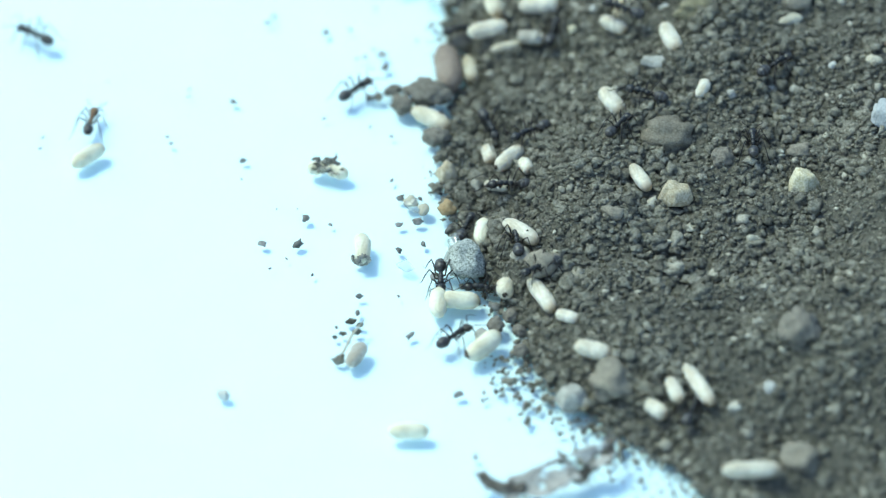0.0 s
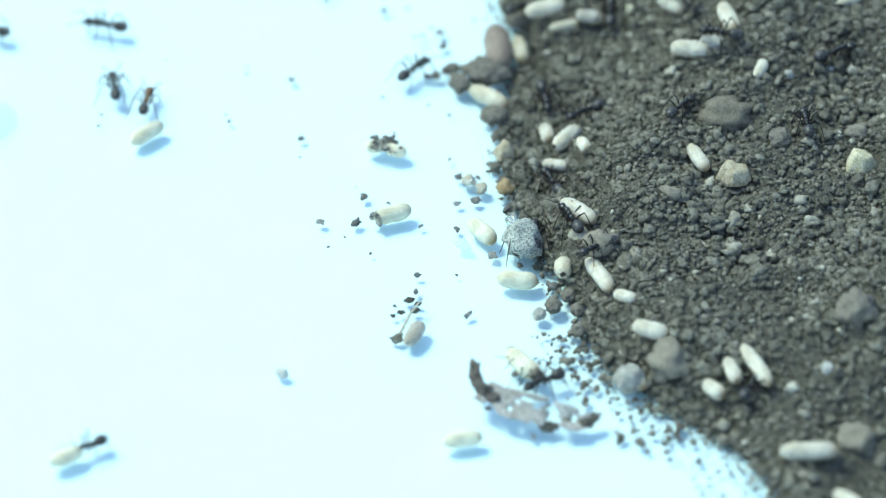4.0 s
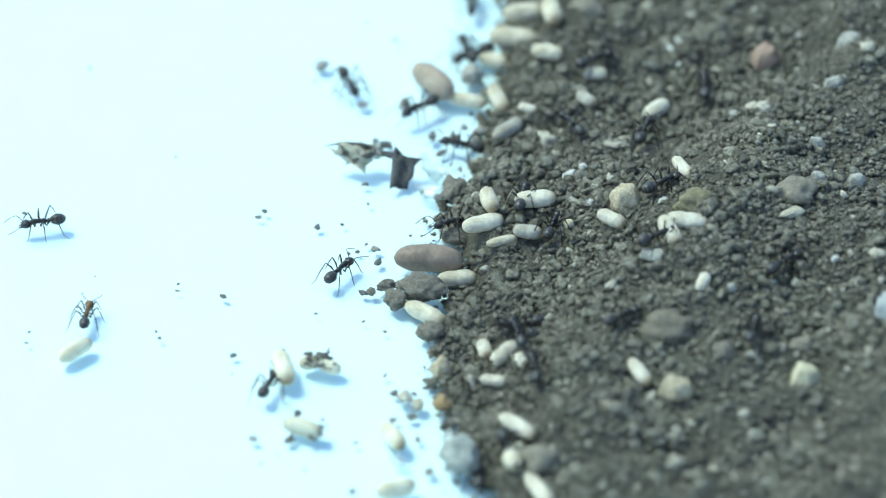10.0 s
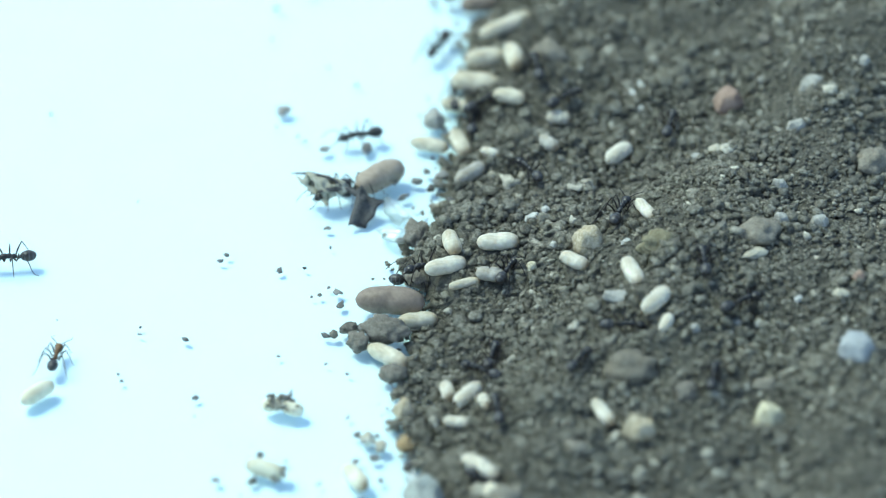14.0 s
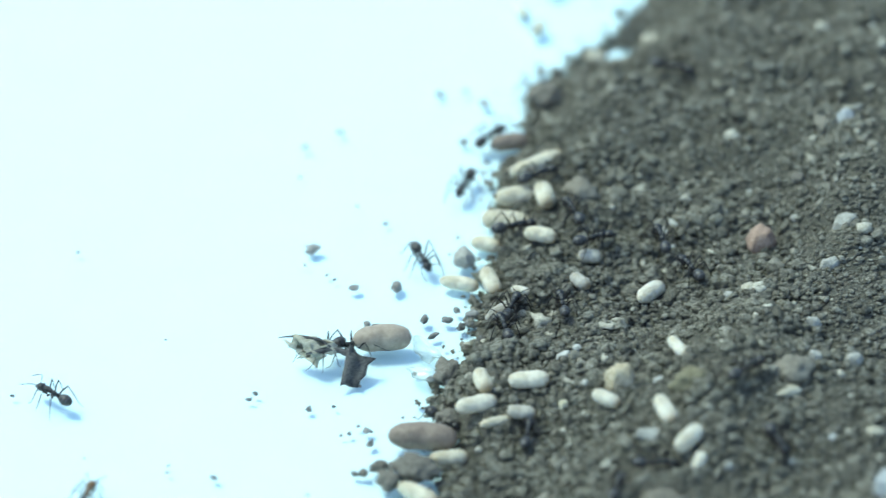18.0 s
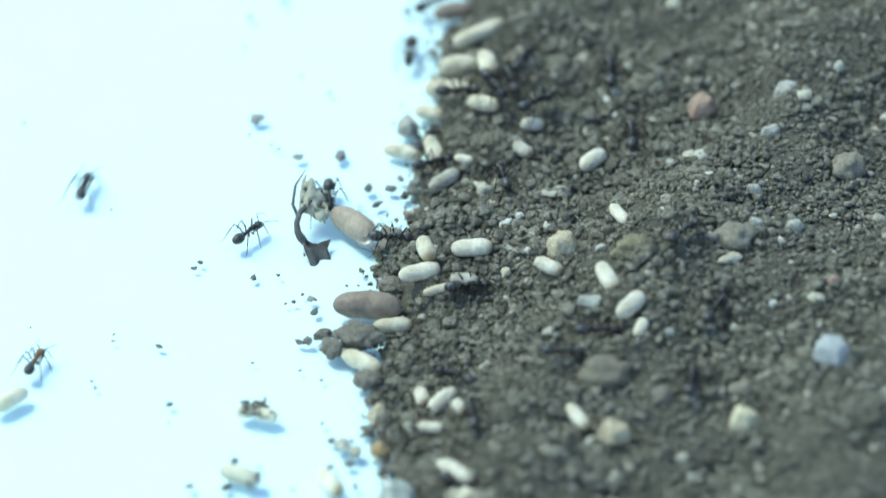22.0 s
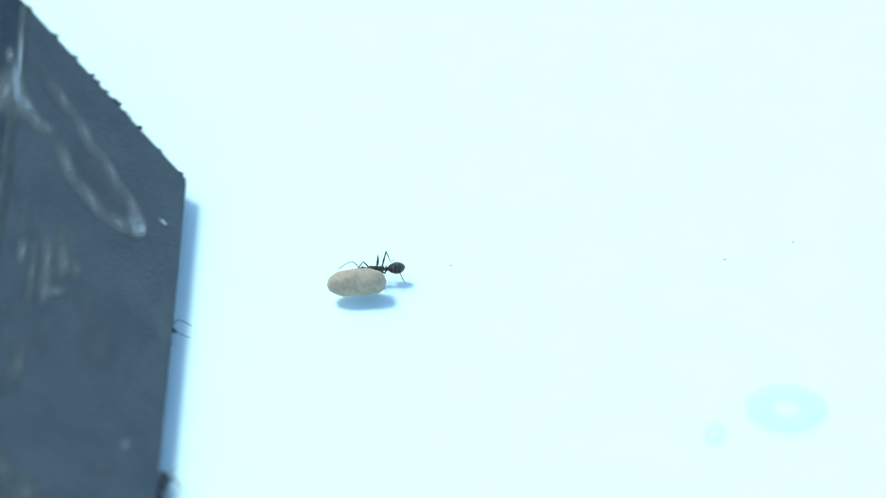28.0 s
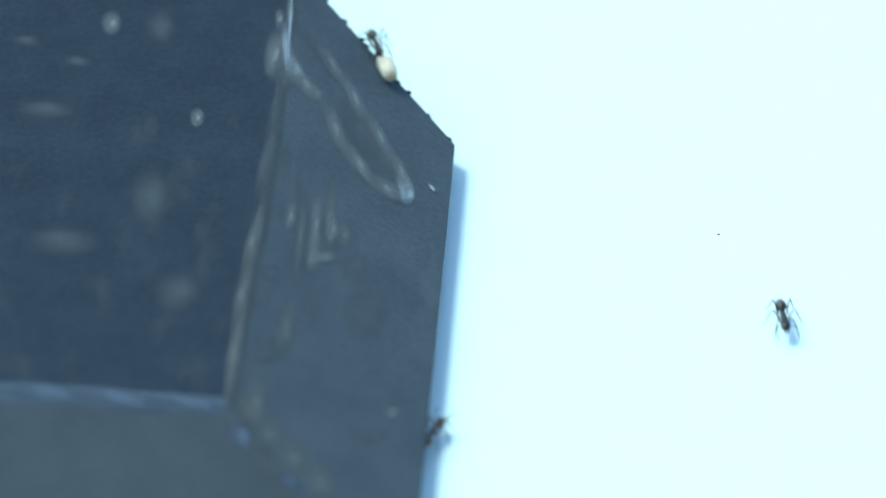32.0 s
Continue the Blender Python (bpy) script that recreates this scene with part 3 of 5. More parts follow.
for s in range(10):
    bm = bmesh.new()
    blob(bm, (0, 0, 0), (1, RNG.uniform(0.75, 1), RNG.uniform(0.6, 0.9)), 2, 0.7, 1.8, s * 4.1)
    for v in bm.verts:
        v.co *= 0.8 + 0.8 * abs(noise.noise(v.co * 2.6 + Vector((s, 2 * s, 0))))
    ob = pile("dust", DUST, *raw(bm))
    DUST_MESH.append(ob.data)
    bpy.data.objects.remove(ob)
GRIT_MESH = []
for me in DUST_MESH:
    GRIT_MESH.append(me.copy())
    GRIT_MESH[-1].materials[0] = BITS
CLOD_MESH = []
for k in range(8):
    bm = bmesh.new()
    blob(bm, (0, 0, 0), (1, RNG.uniform(0.7, 1), RNG.uniform(0.6, 0.9)), 3, 0.6, 1.5, k * 5.7 + 2)
    for v in bm.verts:
        v.co *= 0.86 + 0.5 * abs(noise.noise(v.co * 2.2 + Vector((k, 0, 0)))) + 0.22 * noise.noise(v.co * 4.5) + 0.14 * noise.noise(v.co * 9.0)
    ob = pile("crumb", CRUMB, *raw(bm))
    CLOD_MESH.append(ob.data)
    bpy.data.objects.remove(ob)
lx, ly = RNG.uniform(-10, 50, 1500), RNG.uniform(-60, 95, 1500)
ld = soil_depth(lx, ly)
fit = np.flatnonzero((ld > -1.2) & (ld < 24) & ~covered(lx, ly) & (RNG.uniform(0, 1, 1500) < np.exp(-np.abs(ld) / 9)))[:230]
for i in fit:
    r = RNG.uniform(0.42, 0.95)
    ob = new("crumb", CLOD_MESH[RNG.integers(8)])
    ob.parent = soil
    ob.matrix_basis = pose(lx[i] * M, ly[i] * M, (max(0.0, ground(lx[i], ly[i])) + 0.35 * r) * M, RNG.uniform(-30, 30), 0, RNG.uniform(0, 360)) @ Matrix.Scale(r, 4)
for i in big:
    ob = new("crumb", CRUMB_MESH[RNG.integers(10)])
    ob.parent = soil
    ob.matrix_basis = pose(px[i] * M, py[i] * M, pz[i] * M, 0, 0, RNG.uniform(0, 360)) @ Matrix.Scale(pr[i], 4)

# ---- black plastic cover: a bent sheet, its rim a little above the floor ----
RIM_Z, TOP_Z = 3.4, 16.0
TOP_FRONT, TOP_BACK, TOP_CUT = (-188.0, -29.0), (-185.6, 72.5), (-200.0, 93.6)
RIM_FRONT, RIM_BACK = (-161.3, -62.1), (-161.2, 48.6)
TOP_LEFT, RIM_LEFT = (-330.0, -23.0), (-332.0, -59.0)


def plate_face(x, y):
    """Height and normal of the cover's upper side, in mm."""
    k = (y - TOP_FRONT[1]) / (TOP_BACK[1] - TOP_FRONT[1])
    ridge = TOP_FRONT[0] + (TOP_BACK[0] - TOP_FRONT[0]) * k
    k = (y - RIM_FRONT[1]) / (RIM_BACK[1] - RIM_FRONT[1])
    rim = RIM_FRONT[0] + (RIM_BACK[0] - RIM_FRONT[0]) * k
    fall = TOP_Z - RIM_Z
    side = fall * (x - ridge) / (rim - ridge)
    front = fall * (TOP_FRONT[1] + 0.045 * (TOP_FRONT[0] - x) - y) / 34.4
    if max(side, front) <= 0:
        return TOP_Z, Vector((0, 0, 1))
    if side > front:
        return TOP_Z - side, Vector((fall / (rim - ridge), 0, 1)).normalized()
    return TOP_Z - front, Vector((0, -fall / 34.4, 1)).normalized()


MARKS = [
    ('bright', -167.5, 33.6, 3.83, 1.75, 96), ('bright', -166.8, 33.0, 1.98, 1.08, 94), ('faint', -171.5, 37.2, 7.67, 4.39, 113),
    ('faint', -174.7, 42.5, 6.62, 3.39, 118), ('grey', -187.2, 60.0, 2.70, 0.80, 93), ('grey', -187.3, 51.4, 6.73, 1.71, 90),
    ('grey', -185.2, 49.8, 6.51, 2.00, 89), ('grey', -182.8, 47.2, 4.07, 2.04, 119), ('grey', -181.0, 46.3, 2.22, 1.30, 110),
    ('bright', -185.7, 59.6, 9.67, 0.40, 92), ('grey', -211.2, 57.2, 3.24, 1.61, 95), ('faint', -223.0, 52.1, 2.26, 1.60, 176),
    ('faint', -215.3, 47.7, 2.17, 1.58, 170), ('grey', -197.2, 35.6, 2.63, 1.19, 94), ('faint', -204.0, 56.7, 4.58, 2.25, 94),
]
MARKS_B = [
    ('bright', -163.8, 36.4, 1.08, 0.65, 136), ('faint', -184.0, 27.5, 6.26, 0.93, 92), ('faint', -181.9, 23.9, 4.27, 0.92, 91),
    ('grey', -182.6, 16.5, 4.25, 1.07, 90), ('grey', -179.1, 17.1, 7.44, 1.08, 92), ('grey', -176.7, 17.7, 4.00, 1.00, 90),
    ('grey', -179.0, 10.4, 4.96, 1.22, 90), ('grey', -177.5, 10.6, 2.64, 1.21, -138), ('faint', -178.7, -0.5, 6.11, 1.22, 91),
    ('faint', -184.3, 2.4, 2.39, 1.26, 77), ('faint', -185.4, -3.3, 3.33, 1.59, 82), ('faint', -182.4, -11.6, 2.69, 1.49, 73),
    ('faint', -184.0, -15.7, 3.39, 1.73, -134), ('olive', -184.4, -26.3, 7.22, 2.37, 89), ('grey', -166.1, -16.4, 2.13, 0.95, 83),
]
MARKS_C = [
    ('faint', -168.7, -23.1, 4.08, 1.94, -137),
    ('blue', -185.7, -33.7, 3.55, 1.68, 125), ('blue', -178.8, -39.8, 2.91, 1.59, 178), ('faint', -218.8, 36.0, 4.80, 2.63, 178),
    ('faint', -202.4, 16.7, 7.75, 3.15, 94), ('faint', -213.7, 5.7, 5.51, 3.82, 177), ('faint', -196.8, -4.3, 5.06, 3.88, 97),
    ('faint', -171.2, 3.0, 8.88, 3.70, 85), ('faint', -173.3, 11.4, 5.14, 2.22, 84),
]
# Rows of marks follow the bends and lighten them; the others are scuffs.
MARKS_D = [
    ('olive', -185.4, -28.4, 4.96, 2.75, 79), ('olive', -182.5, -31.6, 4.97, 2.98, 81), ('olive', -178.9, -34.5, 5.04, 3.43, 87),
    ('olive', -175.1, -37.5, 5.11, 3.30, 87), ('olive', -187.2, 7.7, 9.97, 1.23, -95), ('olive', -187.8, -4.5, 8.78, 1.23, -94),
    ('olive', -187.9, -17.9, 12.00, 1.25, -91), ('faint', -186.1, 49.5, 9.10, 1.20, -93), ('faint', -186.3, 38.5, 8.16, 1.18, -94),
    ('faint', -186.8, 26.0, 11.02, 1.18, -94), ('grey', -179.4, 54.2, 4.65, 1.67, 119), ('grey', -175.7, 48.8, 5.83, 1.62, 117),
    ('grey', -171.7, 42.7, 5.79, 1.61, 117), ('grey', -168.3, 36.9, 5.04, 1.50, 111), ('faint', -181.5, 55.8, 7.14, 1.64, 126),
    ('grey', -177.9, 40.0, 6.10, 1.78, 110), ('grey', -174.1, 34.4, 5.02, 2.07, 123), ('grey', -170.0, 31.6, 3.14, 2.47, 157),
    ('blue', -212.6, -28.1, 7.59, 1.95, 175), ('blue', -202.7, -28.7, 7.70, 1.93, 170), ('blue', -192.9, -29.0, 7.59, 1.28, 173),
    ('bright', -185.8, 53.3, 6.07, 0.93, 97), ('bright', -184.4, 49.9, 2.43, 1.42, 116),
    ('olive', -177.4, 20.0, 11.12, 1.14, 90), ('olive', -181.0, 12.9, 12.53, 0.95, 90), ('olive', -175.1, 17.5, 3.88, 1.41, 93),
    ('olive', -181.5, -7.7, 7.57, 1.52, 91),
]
MARKS = MARKS + MARKS_B + MARKS_C + MARKS_D

def ribbon(bm, pts, width):
    """A low rounded ridge along pts (x, y, z)."""
    pts = [Vector(p) for p in pts]
    rows = []
    for i, p in enumerate(pts):
        d = (pts[min(i + 1, len(pts) - 1)] - pts[max(i - 1, 0)]).normalized()
        s = Vector((-d.y, d.x, 0)) * width * 0.5
        row = []
        for u in (1, 0.75, 0.5, 0.25, 0, -0.25, -0.5, -0.75, -1):
            q = p + s * u
            row.append(bm.verts.new((q.x, q.y, plate_face(q.x, q.y)[0] + 0.01 + 0.06 * (0.5 + 0.5 * math.cos(u * math.pi)))))
        rows.append(row)
    for a, b in zip(rows, rows[1:]):
        for k in range(8):
            bm.faces.new((a[k], a[k + 1], b[k + 1], b[k]))
    bmesh.ops.recalc_face_normals(bm, faces=bm.faces)
    if sum(f.normal.z for f in bm.faces) < 0:
        bmesh.ops.reverse_faces(bm, faces=bm.faces)


def panel(bm, corners, depth=1.1):
    """A flat or bent sheet of plastic through faces given by their corners, counter-clockwise from above."""
    made = {}
    for ring in corners:
        bm.faces.new([made.setdefault(p, bm.verts.new(p)) if p not in made else made[p] for p in ring])
    low = {p: bm.verts.new((p[0], p[1], p[2] - depth)) for p in made}
    for ring in corners:
        bm.faces.new([low[p] for p in ring][::-1])
    for e in [e for e in bm.edges if e.is_boundary and all(v in made.values() for v in e.verts)]:
        a, b = e.verts
        la, lb = (next(low[p] for p in made if made[p] is v) for v in (a, b))
        bm.faces.new((a, b, lb, la))
    bmesh.ops.recalc_face_normals(bm, faces=bm.faces)


def black_plate():
    root = tagged(new("plastic_cover"), "scratched black plastic cover with bent sides and a rough cut edge", "cover")
    tf, tb, tc, tl = ((*p, TOP_Z) for p in (TOP_FRONT, TOP_BACK, TOP_CUT, TOP_LEFT))
    rf, rb, rl = ((*p, RIM_Z) for p in (RIM_FRONT, RIM_BACK, RIM_LEFT))
    bm = bmesh.new()
    panel(bm, [[tf, tb, tc, (-330.0, 93.6, TOP_Z), tl]])
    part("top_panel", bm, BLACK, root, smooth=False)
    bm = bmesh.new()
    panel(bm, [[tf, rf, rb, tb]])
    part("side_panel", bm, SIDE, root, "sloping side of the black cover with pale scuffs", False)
    bm = bmesh.new()
    panel(bm, [[tl, rl, rf, tf]])
    part("front_panel", bm, FRONT_PALE, root, "sloping front of the black cover in a paler tone", False)

    def line(a, b, bow=0.0, n=24):
        """Points from a to b that wander a little to the side."""
        d = Vector(b) - Vector(a)
        side = Vector((-d.y, d.x, 0)).normalized()
        return [Vector(a) + d * k / n + side * (bow * math.sin(math.pi * k / n) + 0.25 * noise.noise(Vector((k * 0.4, bow, a[0])))) for k in range(n + 1)]

    # Strips along the bends, each paler than the top panel.
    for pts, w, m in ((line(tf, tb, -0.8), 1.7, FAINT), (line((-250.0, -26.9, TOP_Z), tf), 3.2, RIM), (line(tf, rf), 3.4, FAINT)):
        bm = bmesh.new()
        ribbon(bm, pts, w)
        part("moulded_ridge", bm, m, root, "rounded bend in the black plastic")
    bm = bmesh.new()
    bmesh.ops.create_circle(bm, cap_ends=True, segments=20, radius=1.0)
    first = part("scuff_mark", bm, SMEAR["faint"], root, "soft pale rub and bend mark in the black plastic", False)
    discs = {}
    for key, m in SMEAR.items():
        discs[key] = first.data.copy()
        discs[key].materials[0] = m
    bpy.data.objects.remove(first)
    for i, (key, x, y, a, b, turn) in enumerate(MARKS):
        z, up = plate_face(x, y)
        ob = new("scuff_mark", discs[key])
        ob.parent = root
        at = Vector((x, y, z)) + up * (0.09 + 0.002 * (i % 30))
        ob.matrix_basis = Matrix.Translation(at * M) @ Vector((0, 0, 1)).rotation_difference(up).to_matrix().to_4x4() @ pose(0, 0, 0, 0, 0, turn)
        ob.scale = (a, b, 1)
    rng = random.Random(3)
    for u in (0.04, 0.17, 0.30, 0.36, 0.39, 0.44, 0.46, 0.51, 0.57, 0.60, 0.71, 0.83):
        k = u * 30
        bm = bmesh.new()
        p = Vector(rb).lerp(Vector(tb), u)
        blob(bm, p - Vector((0, 0, 0.35)), (rng.uniform(0.3, 0.9), rng.uniform(0.25, 0.5), 0.4), 2, 0.8, 2.0, k)
        part("burr", bm, BLACK, root, "rough burr on the cover's cut edge")
    for x, y in ((-300, 80), (-300, -15), (-215, -15)):
        bm = bmesh.new()
        tube(bm, [(x, y, 0), (x, y, 15.0)], [5, 5], 16)
        part("foot", bm, BLACK, root, smooth=False)
    return root


black_plate()


# ---- cocoons ----
def cocoon_mesh(seed):
    """A capsule 6 long and 2.6 wide with a soft waist and uneven silk."""
    bm = bmesh.new()
    n, m = 26, 22
    rings = []
    for i in range(n + 1):
        u = -1 + 2 * i / n
        r = (1 - abs(u) ** 2.7) ** 0.5 if abs(u) < 1 else 0.0
        r *= 1 - 0.06 * math.exp(-((u - 0.1 * math.sin(seed)) / 0.35) ** 2) + 0.05 * u
        if r < 0.02:
            rings.append([bm.verts.new((3 * u, 0, 0))])
            continue
        ring = []
        for k in range(m):
            a = 2 * math.pi * k / m
            d = Vector((u * 2, math.cos(a), math.sin(a)))
            q = r * (1 + 0.11 * noise.noise(d * 1.3 + Vector((seed * 5, 0, 0))))
            q *= 1 - 0.10 * math.exp(-(((a - 1.2 - seed * 0.7) % (2 * math.pi) - math.pi) / 0.32) ** 2 - (u / 0.75) ** 2)
            ring.append(bm.verts.new((3 * u, 1.3 * q * math.cos(a) + 0.16 * math.sin(seed * 2) * (1 - u * u), 1.3 * q * math.sin(a))))
        rings.append(ring)
    for a, b in zip(rings, rings[1:]):
        for k in range(m):
            j = (k + 1) % m
            if len(a) == 1:
                bm.faces.new((a[0], b[j], b[k]))
            elif len(b) == 1:
                bm.faces.new((a[k], a[j], b[0]))
            else:
                bm.faces.new((a[k], a[j], b[j], b[k]))
    bmesh.ops.recalc_face_normals(bm, faces=bm.faces)
    return bm


def make_cocoon(tone, seed, spot):
    body = part("cocoon", cocoon_mesh(seed), COCOON[tone])
    if spot:
        bm = bmesh.new()
        blob(bm, (-2.72, 0.15, 0.2), (0.34, 0.5, 0.45), 2, 0.4, 2.0, seed)
        part("dark_tip", bm, TIP, body, "dark spot at the cocoon's end")
    return body


TONE = {"w": "white", "c": "cream", "y": "yellow-cream", "g": "greyish", "b": "brown", "p": "pale brown"}
PROTO = {}


def cocoon(tone, x, y, turn, length, width, z=None, spot=None, label=""):
    key = (tone, RNG.integers(3), bool(RNG.random() < 0.45) if spot is None else spot)
    fresh = key not in PROTO
    if fresh:
        PROTO[key] = make_cocoon(key[0], key[1] * 2.1 + 0.7, key[2])
    base = ground(x, y)
    k = (length / 6.0, width / 2.6, width / 2.6)
    m = pose(x * M, y * M, (base + width * (0.47 if base < 0.1 else 0.46) if z is None else z) * M, 0, RNG.uniform(-4, 4), turn)
    ob = PROTO[key] if fresh else copy_thing(PROTO[key], Matrix())
    ob.matrix_basis = m
    ob.scale = k
    where = "lying on the clear sheet" if base < 0.1 else "resting on crumbly soil"
    return tagged(ob, label or f"{TONE[tone]} oval ant cocoon {where}", "cocoon", "ant cocoons")


for tone, x, y, a, l, w in COCOONS:
    cocoon(tone, x, y, a, l, w)


# ---- stones, grit and husks ----
STONE_NAME = {"yellow": "yellowish white chip of stone", "buff": "buff stone with a worn surface", "brown": "rounded grey-brown stone", "olive": "olive-brown seed-like stone",
              "red": "reddish stone", "pale": "pale grey stone chip", "blue": "bluish grey flake of stone", "granite": "speckled grey granite pebble", "grey": "dull grey pebble",
              "cream": "cream-coloured pebble", "clod": "clod of dried grey-brown soil", "ochre": "small ochre pebble", "white": "white shell-like shard"}


def stone(kind, x, y, w, h, turn, seed):
    base = ground(x, y)
    bm = bmesh.new()
    hz = min(w, h) * (0.34 if kind in ("blue", "pale", "white") else 0.42)
    blob(bm, (0, 0, 0), (w / 2, h / 2, hz), 4 if kind == "clod" else 3, 0.32 if kind == "clod" else 0.5, 1.3 if kind != "clod" else 1.7, seed)
    if kind in ("clod", "grey", "brown", "cream", "olive", "ochre", "granite"):
        for v in bm.verts:
            v.co *= 1 + (0.09 if kind == "clod" else 0.035) * noise.noise(v.co * 2.6 + Vector((seed, 0, 0))) + (0.06 if kind == "clod" else 0.02) * noise.noise(v.co * 6.5)
    if kind in ("yellow", "buff", "pale", "blue", "white", "red"):
        for k in range(5):
            a = k * 1.26 + seed
            bmesh.ops.bisect_plane(bm, geom=bm.verts[:] + bm.edges[:] + bm.faces[:], plane_co=(0.36 * w * math.cos(a), 0.36 * h * math.sin(a), 0), plane_no=(math.cos(a), math.sin(a), 0.35), clear_outer=True)
            bmesh.ops.holes_fill(bm, edges=[e for e in bm.edges if e.is_boundary])
        bmesh.ops.triangulate(bm, faces=bm.faces[:])
        bmesh.ops.subdivide_edges(bm, edges=[e for e in bm.edges if e.calc_length() > 0.25 * min(w, h)], cuts=2, use_grid_fill=True)
        bmesh.ops.triangulate(bm, faces=bm.faces[:])
        for _ in range(1):
            bmesh.ops.smooth_vert(bm, verts=bm.verts[:], factor=0.35, use_axis_x=True, use_axis_y=True, use_axis_z=True)
        for v in bm.verts:
            v.co *= 1 + 0.05 * noise.noise(v.co * 2.2 + Vector((seed, 0, 0))) + 0.03 * noise.noise(v.co * 5.0)
    low = min(v.co.z for v in bm.verts)
    ob = part("clod" if kind == "clod" else "shard" if kind == "white" else "stone", bm, STONE[kind])
    ob.matrix_basis = pose(x * M, y * M, (base - low * (1.0 if base < 0.1 else 0.25 if kind in ("brown", "grey") else 0.5)) * M, 0, 0, turn)
    return tagged(ob, STONE_NAME[kind] + (" on the clear sheet" if base < 0.1 else " bedded in the soil"), "clod" if kind == "clod" else "shard" if kind == "white" else "stone")


for i, s in enumerate(STONES):
    stone(*s, i * 3.7 + 0.4)

SPECKS_A = [
    (-24.1, 31.6, 1.0), (-15.7, 29.4, 1.1), (-29.1, 13.4, 1.1), (-35.5, 16.4, 0.5), (-38.6, 5.6, 0.6), (-27.7, 0.2, 1.0), (-27.8, -3.8, 0.5),
    (-56.8, 3.0, 0.6), (-18.6, -12.7, 1.3), (-24.8, -18.4, 1.3), (-19.8, -18.5, 1.6), (-21.4, -21.4, 0.5), (-23.7, -23.6, 0.5), (-15.1, -13.9, 0.6),
    (-11.1, -29.9, 1.3), (-11.3, -33.4, 1.1), (-12.7, -35.3, 0.8), (-3.9, -38.3, 1.4), (-5.5, -29.6, 0.5), (2.8, -51.1, 1.6), (5.0, -64.2, 1.1),
    (-6.3, 5.7, 0.6), (-6.3, -4.2, 0.8), (-7.5, 24.2, 1.3), (-11.2, 23.3, 0.6), (-2.2, -8.4, 1.0), (-5.3, -14.1, 1.1), (-1.9, -18.3, 1.0),
    (-16.0, 9.7, 0.6), (-2.4, 27.5, 0.5),
]
SPECKS_B = [
    (-0.8, 27.5, 0.5), (-22.8, -10.4, 0.3), (-19.8, -10.4, 0.3), (-9.0, 57.7, 1.6), (-7.2, 48.9, 1.6), (-8.7, 39.2, 1.0), (-7.1, 21.2, 1.4),
    (-9.3, 14.2, 1.3), (-9.3, 7.9, 0.6), (-5.0, -8.3, 1.3), (-2.7, -13.6, 1.6), (-47.3, 18.1, 0.4), (-35.6, 14.8, 0.6), (-38.1, 4.1, 0.6),
    (-23.2, 32.9, 1.0), (-12.8, 61.2, 0.6), (-8.3, 77.8, 0.6), (-15.8, 92.1, 1.1), (-48.7, 66.5, 0.6), (4.2, 50.0, 1.8), (6.2, 48.3, 1.8),
    (7.5, 49.6, 1.6), (2.2, 46.4, 1.6), (9.0, 43.5, 1.4), (-10.0, 23.7, 0.8), (-8.4, 34.9, 0.6), (-12.1, 30.0, 0.6), (4.4, 33.6, 2.1),
    (-36.0, 45.7, 0.4), (-4.4, 15.8, 1.8),
]
SPECKS_C = [
    (-4.0, 11.6, 2.1), (-14.8, 67.0, 2.2), (-3.0, 57.9, 2.1), (-5.7, 48.2, 1.9), (1.0, 50.1, 1.9), (4.1, 105.3, 1.4), (7.9, 106.3, 1.0),
    (10.7, 102.9, 1.8), (-10.6, 95.9, 1.1), (-16.6, 84.8, 0.6), (-4.2, 73.5, 0.8), (7.4, 93.6, 1.4), (-16.0, 63.5, 0.6), (-11.8, 60.0, 0.6),
    (5.6, 52.4, 1.4), (7.8, 51.2, 2.1), (1.6, 35.8, 1.9), (2.9, 27.4, 1.8), (-8.7, 25.5, 0.6), (-57.6, 32.4, 0.7), (-56.5, 5.5, 0.5),
    (-83.6, 38.0, 0.4), (-73.9, 42.6, 0.4), (-122.6, 34.5, 0.4), (-128.0, 60.3, 0.3), (-17.7, -25.0, 0.6), (-14.3, -36.4, 0.6), (-10.5, -19.0, 0.8),
    (-5.4, -19.7, 1.1), (-0.3, -25.6, 1.4),
]
SPECKS_D = [
    (8.5, -36.9, 2.1), (8.1, -32.2, 1.9), (2.0, -15.3, 2.1), (1.8, -11.5, 1.8),
]
SPECKS = SPECKS_A + SPECKS_B + SPECKS_C + SPECKS_D
for i, (x, y, d) in enumerate(SPECKS):
    ob = new("soil_particle", DUST_MESH[i % 10])
    r = d * 0.45
    ob.matrix_basis = pose(x * M, y * M, (ground(x, y) + r * 0.55) * M, 0, 0, i * 77 % 360)
    ob.scale = (r * 1.1, r * (0.6 + 0.4 * (i * 0.37 % 1)), r * 0.75)
    tagged(ob, "loose brown soil particle on the clear sheet" if d > 0.9 else "tiny dark speck of soil on the clear sheet", "soil particle", "loose soil particles")


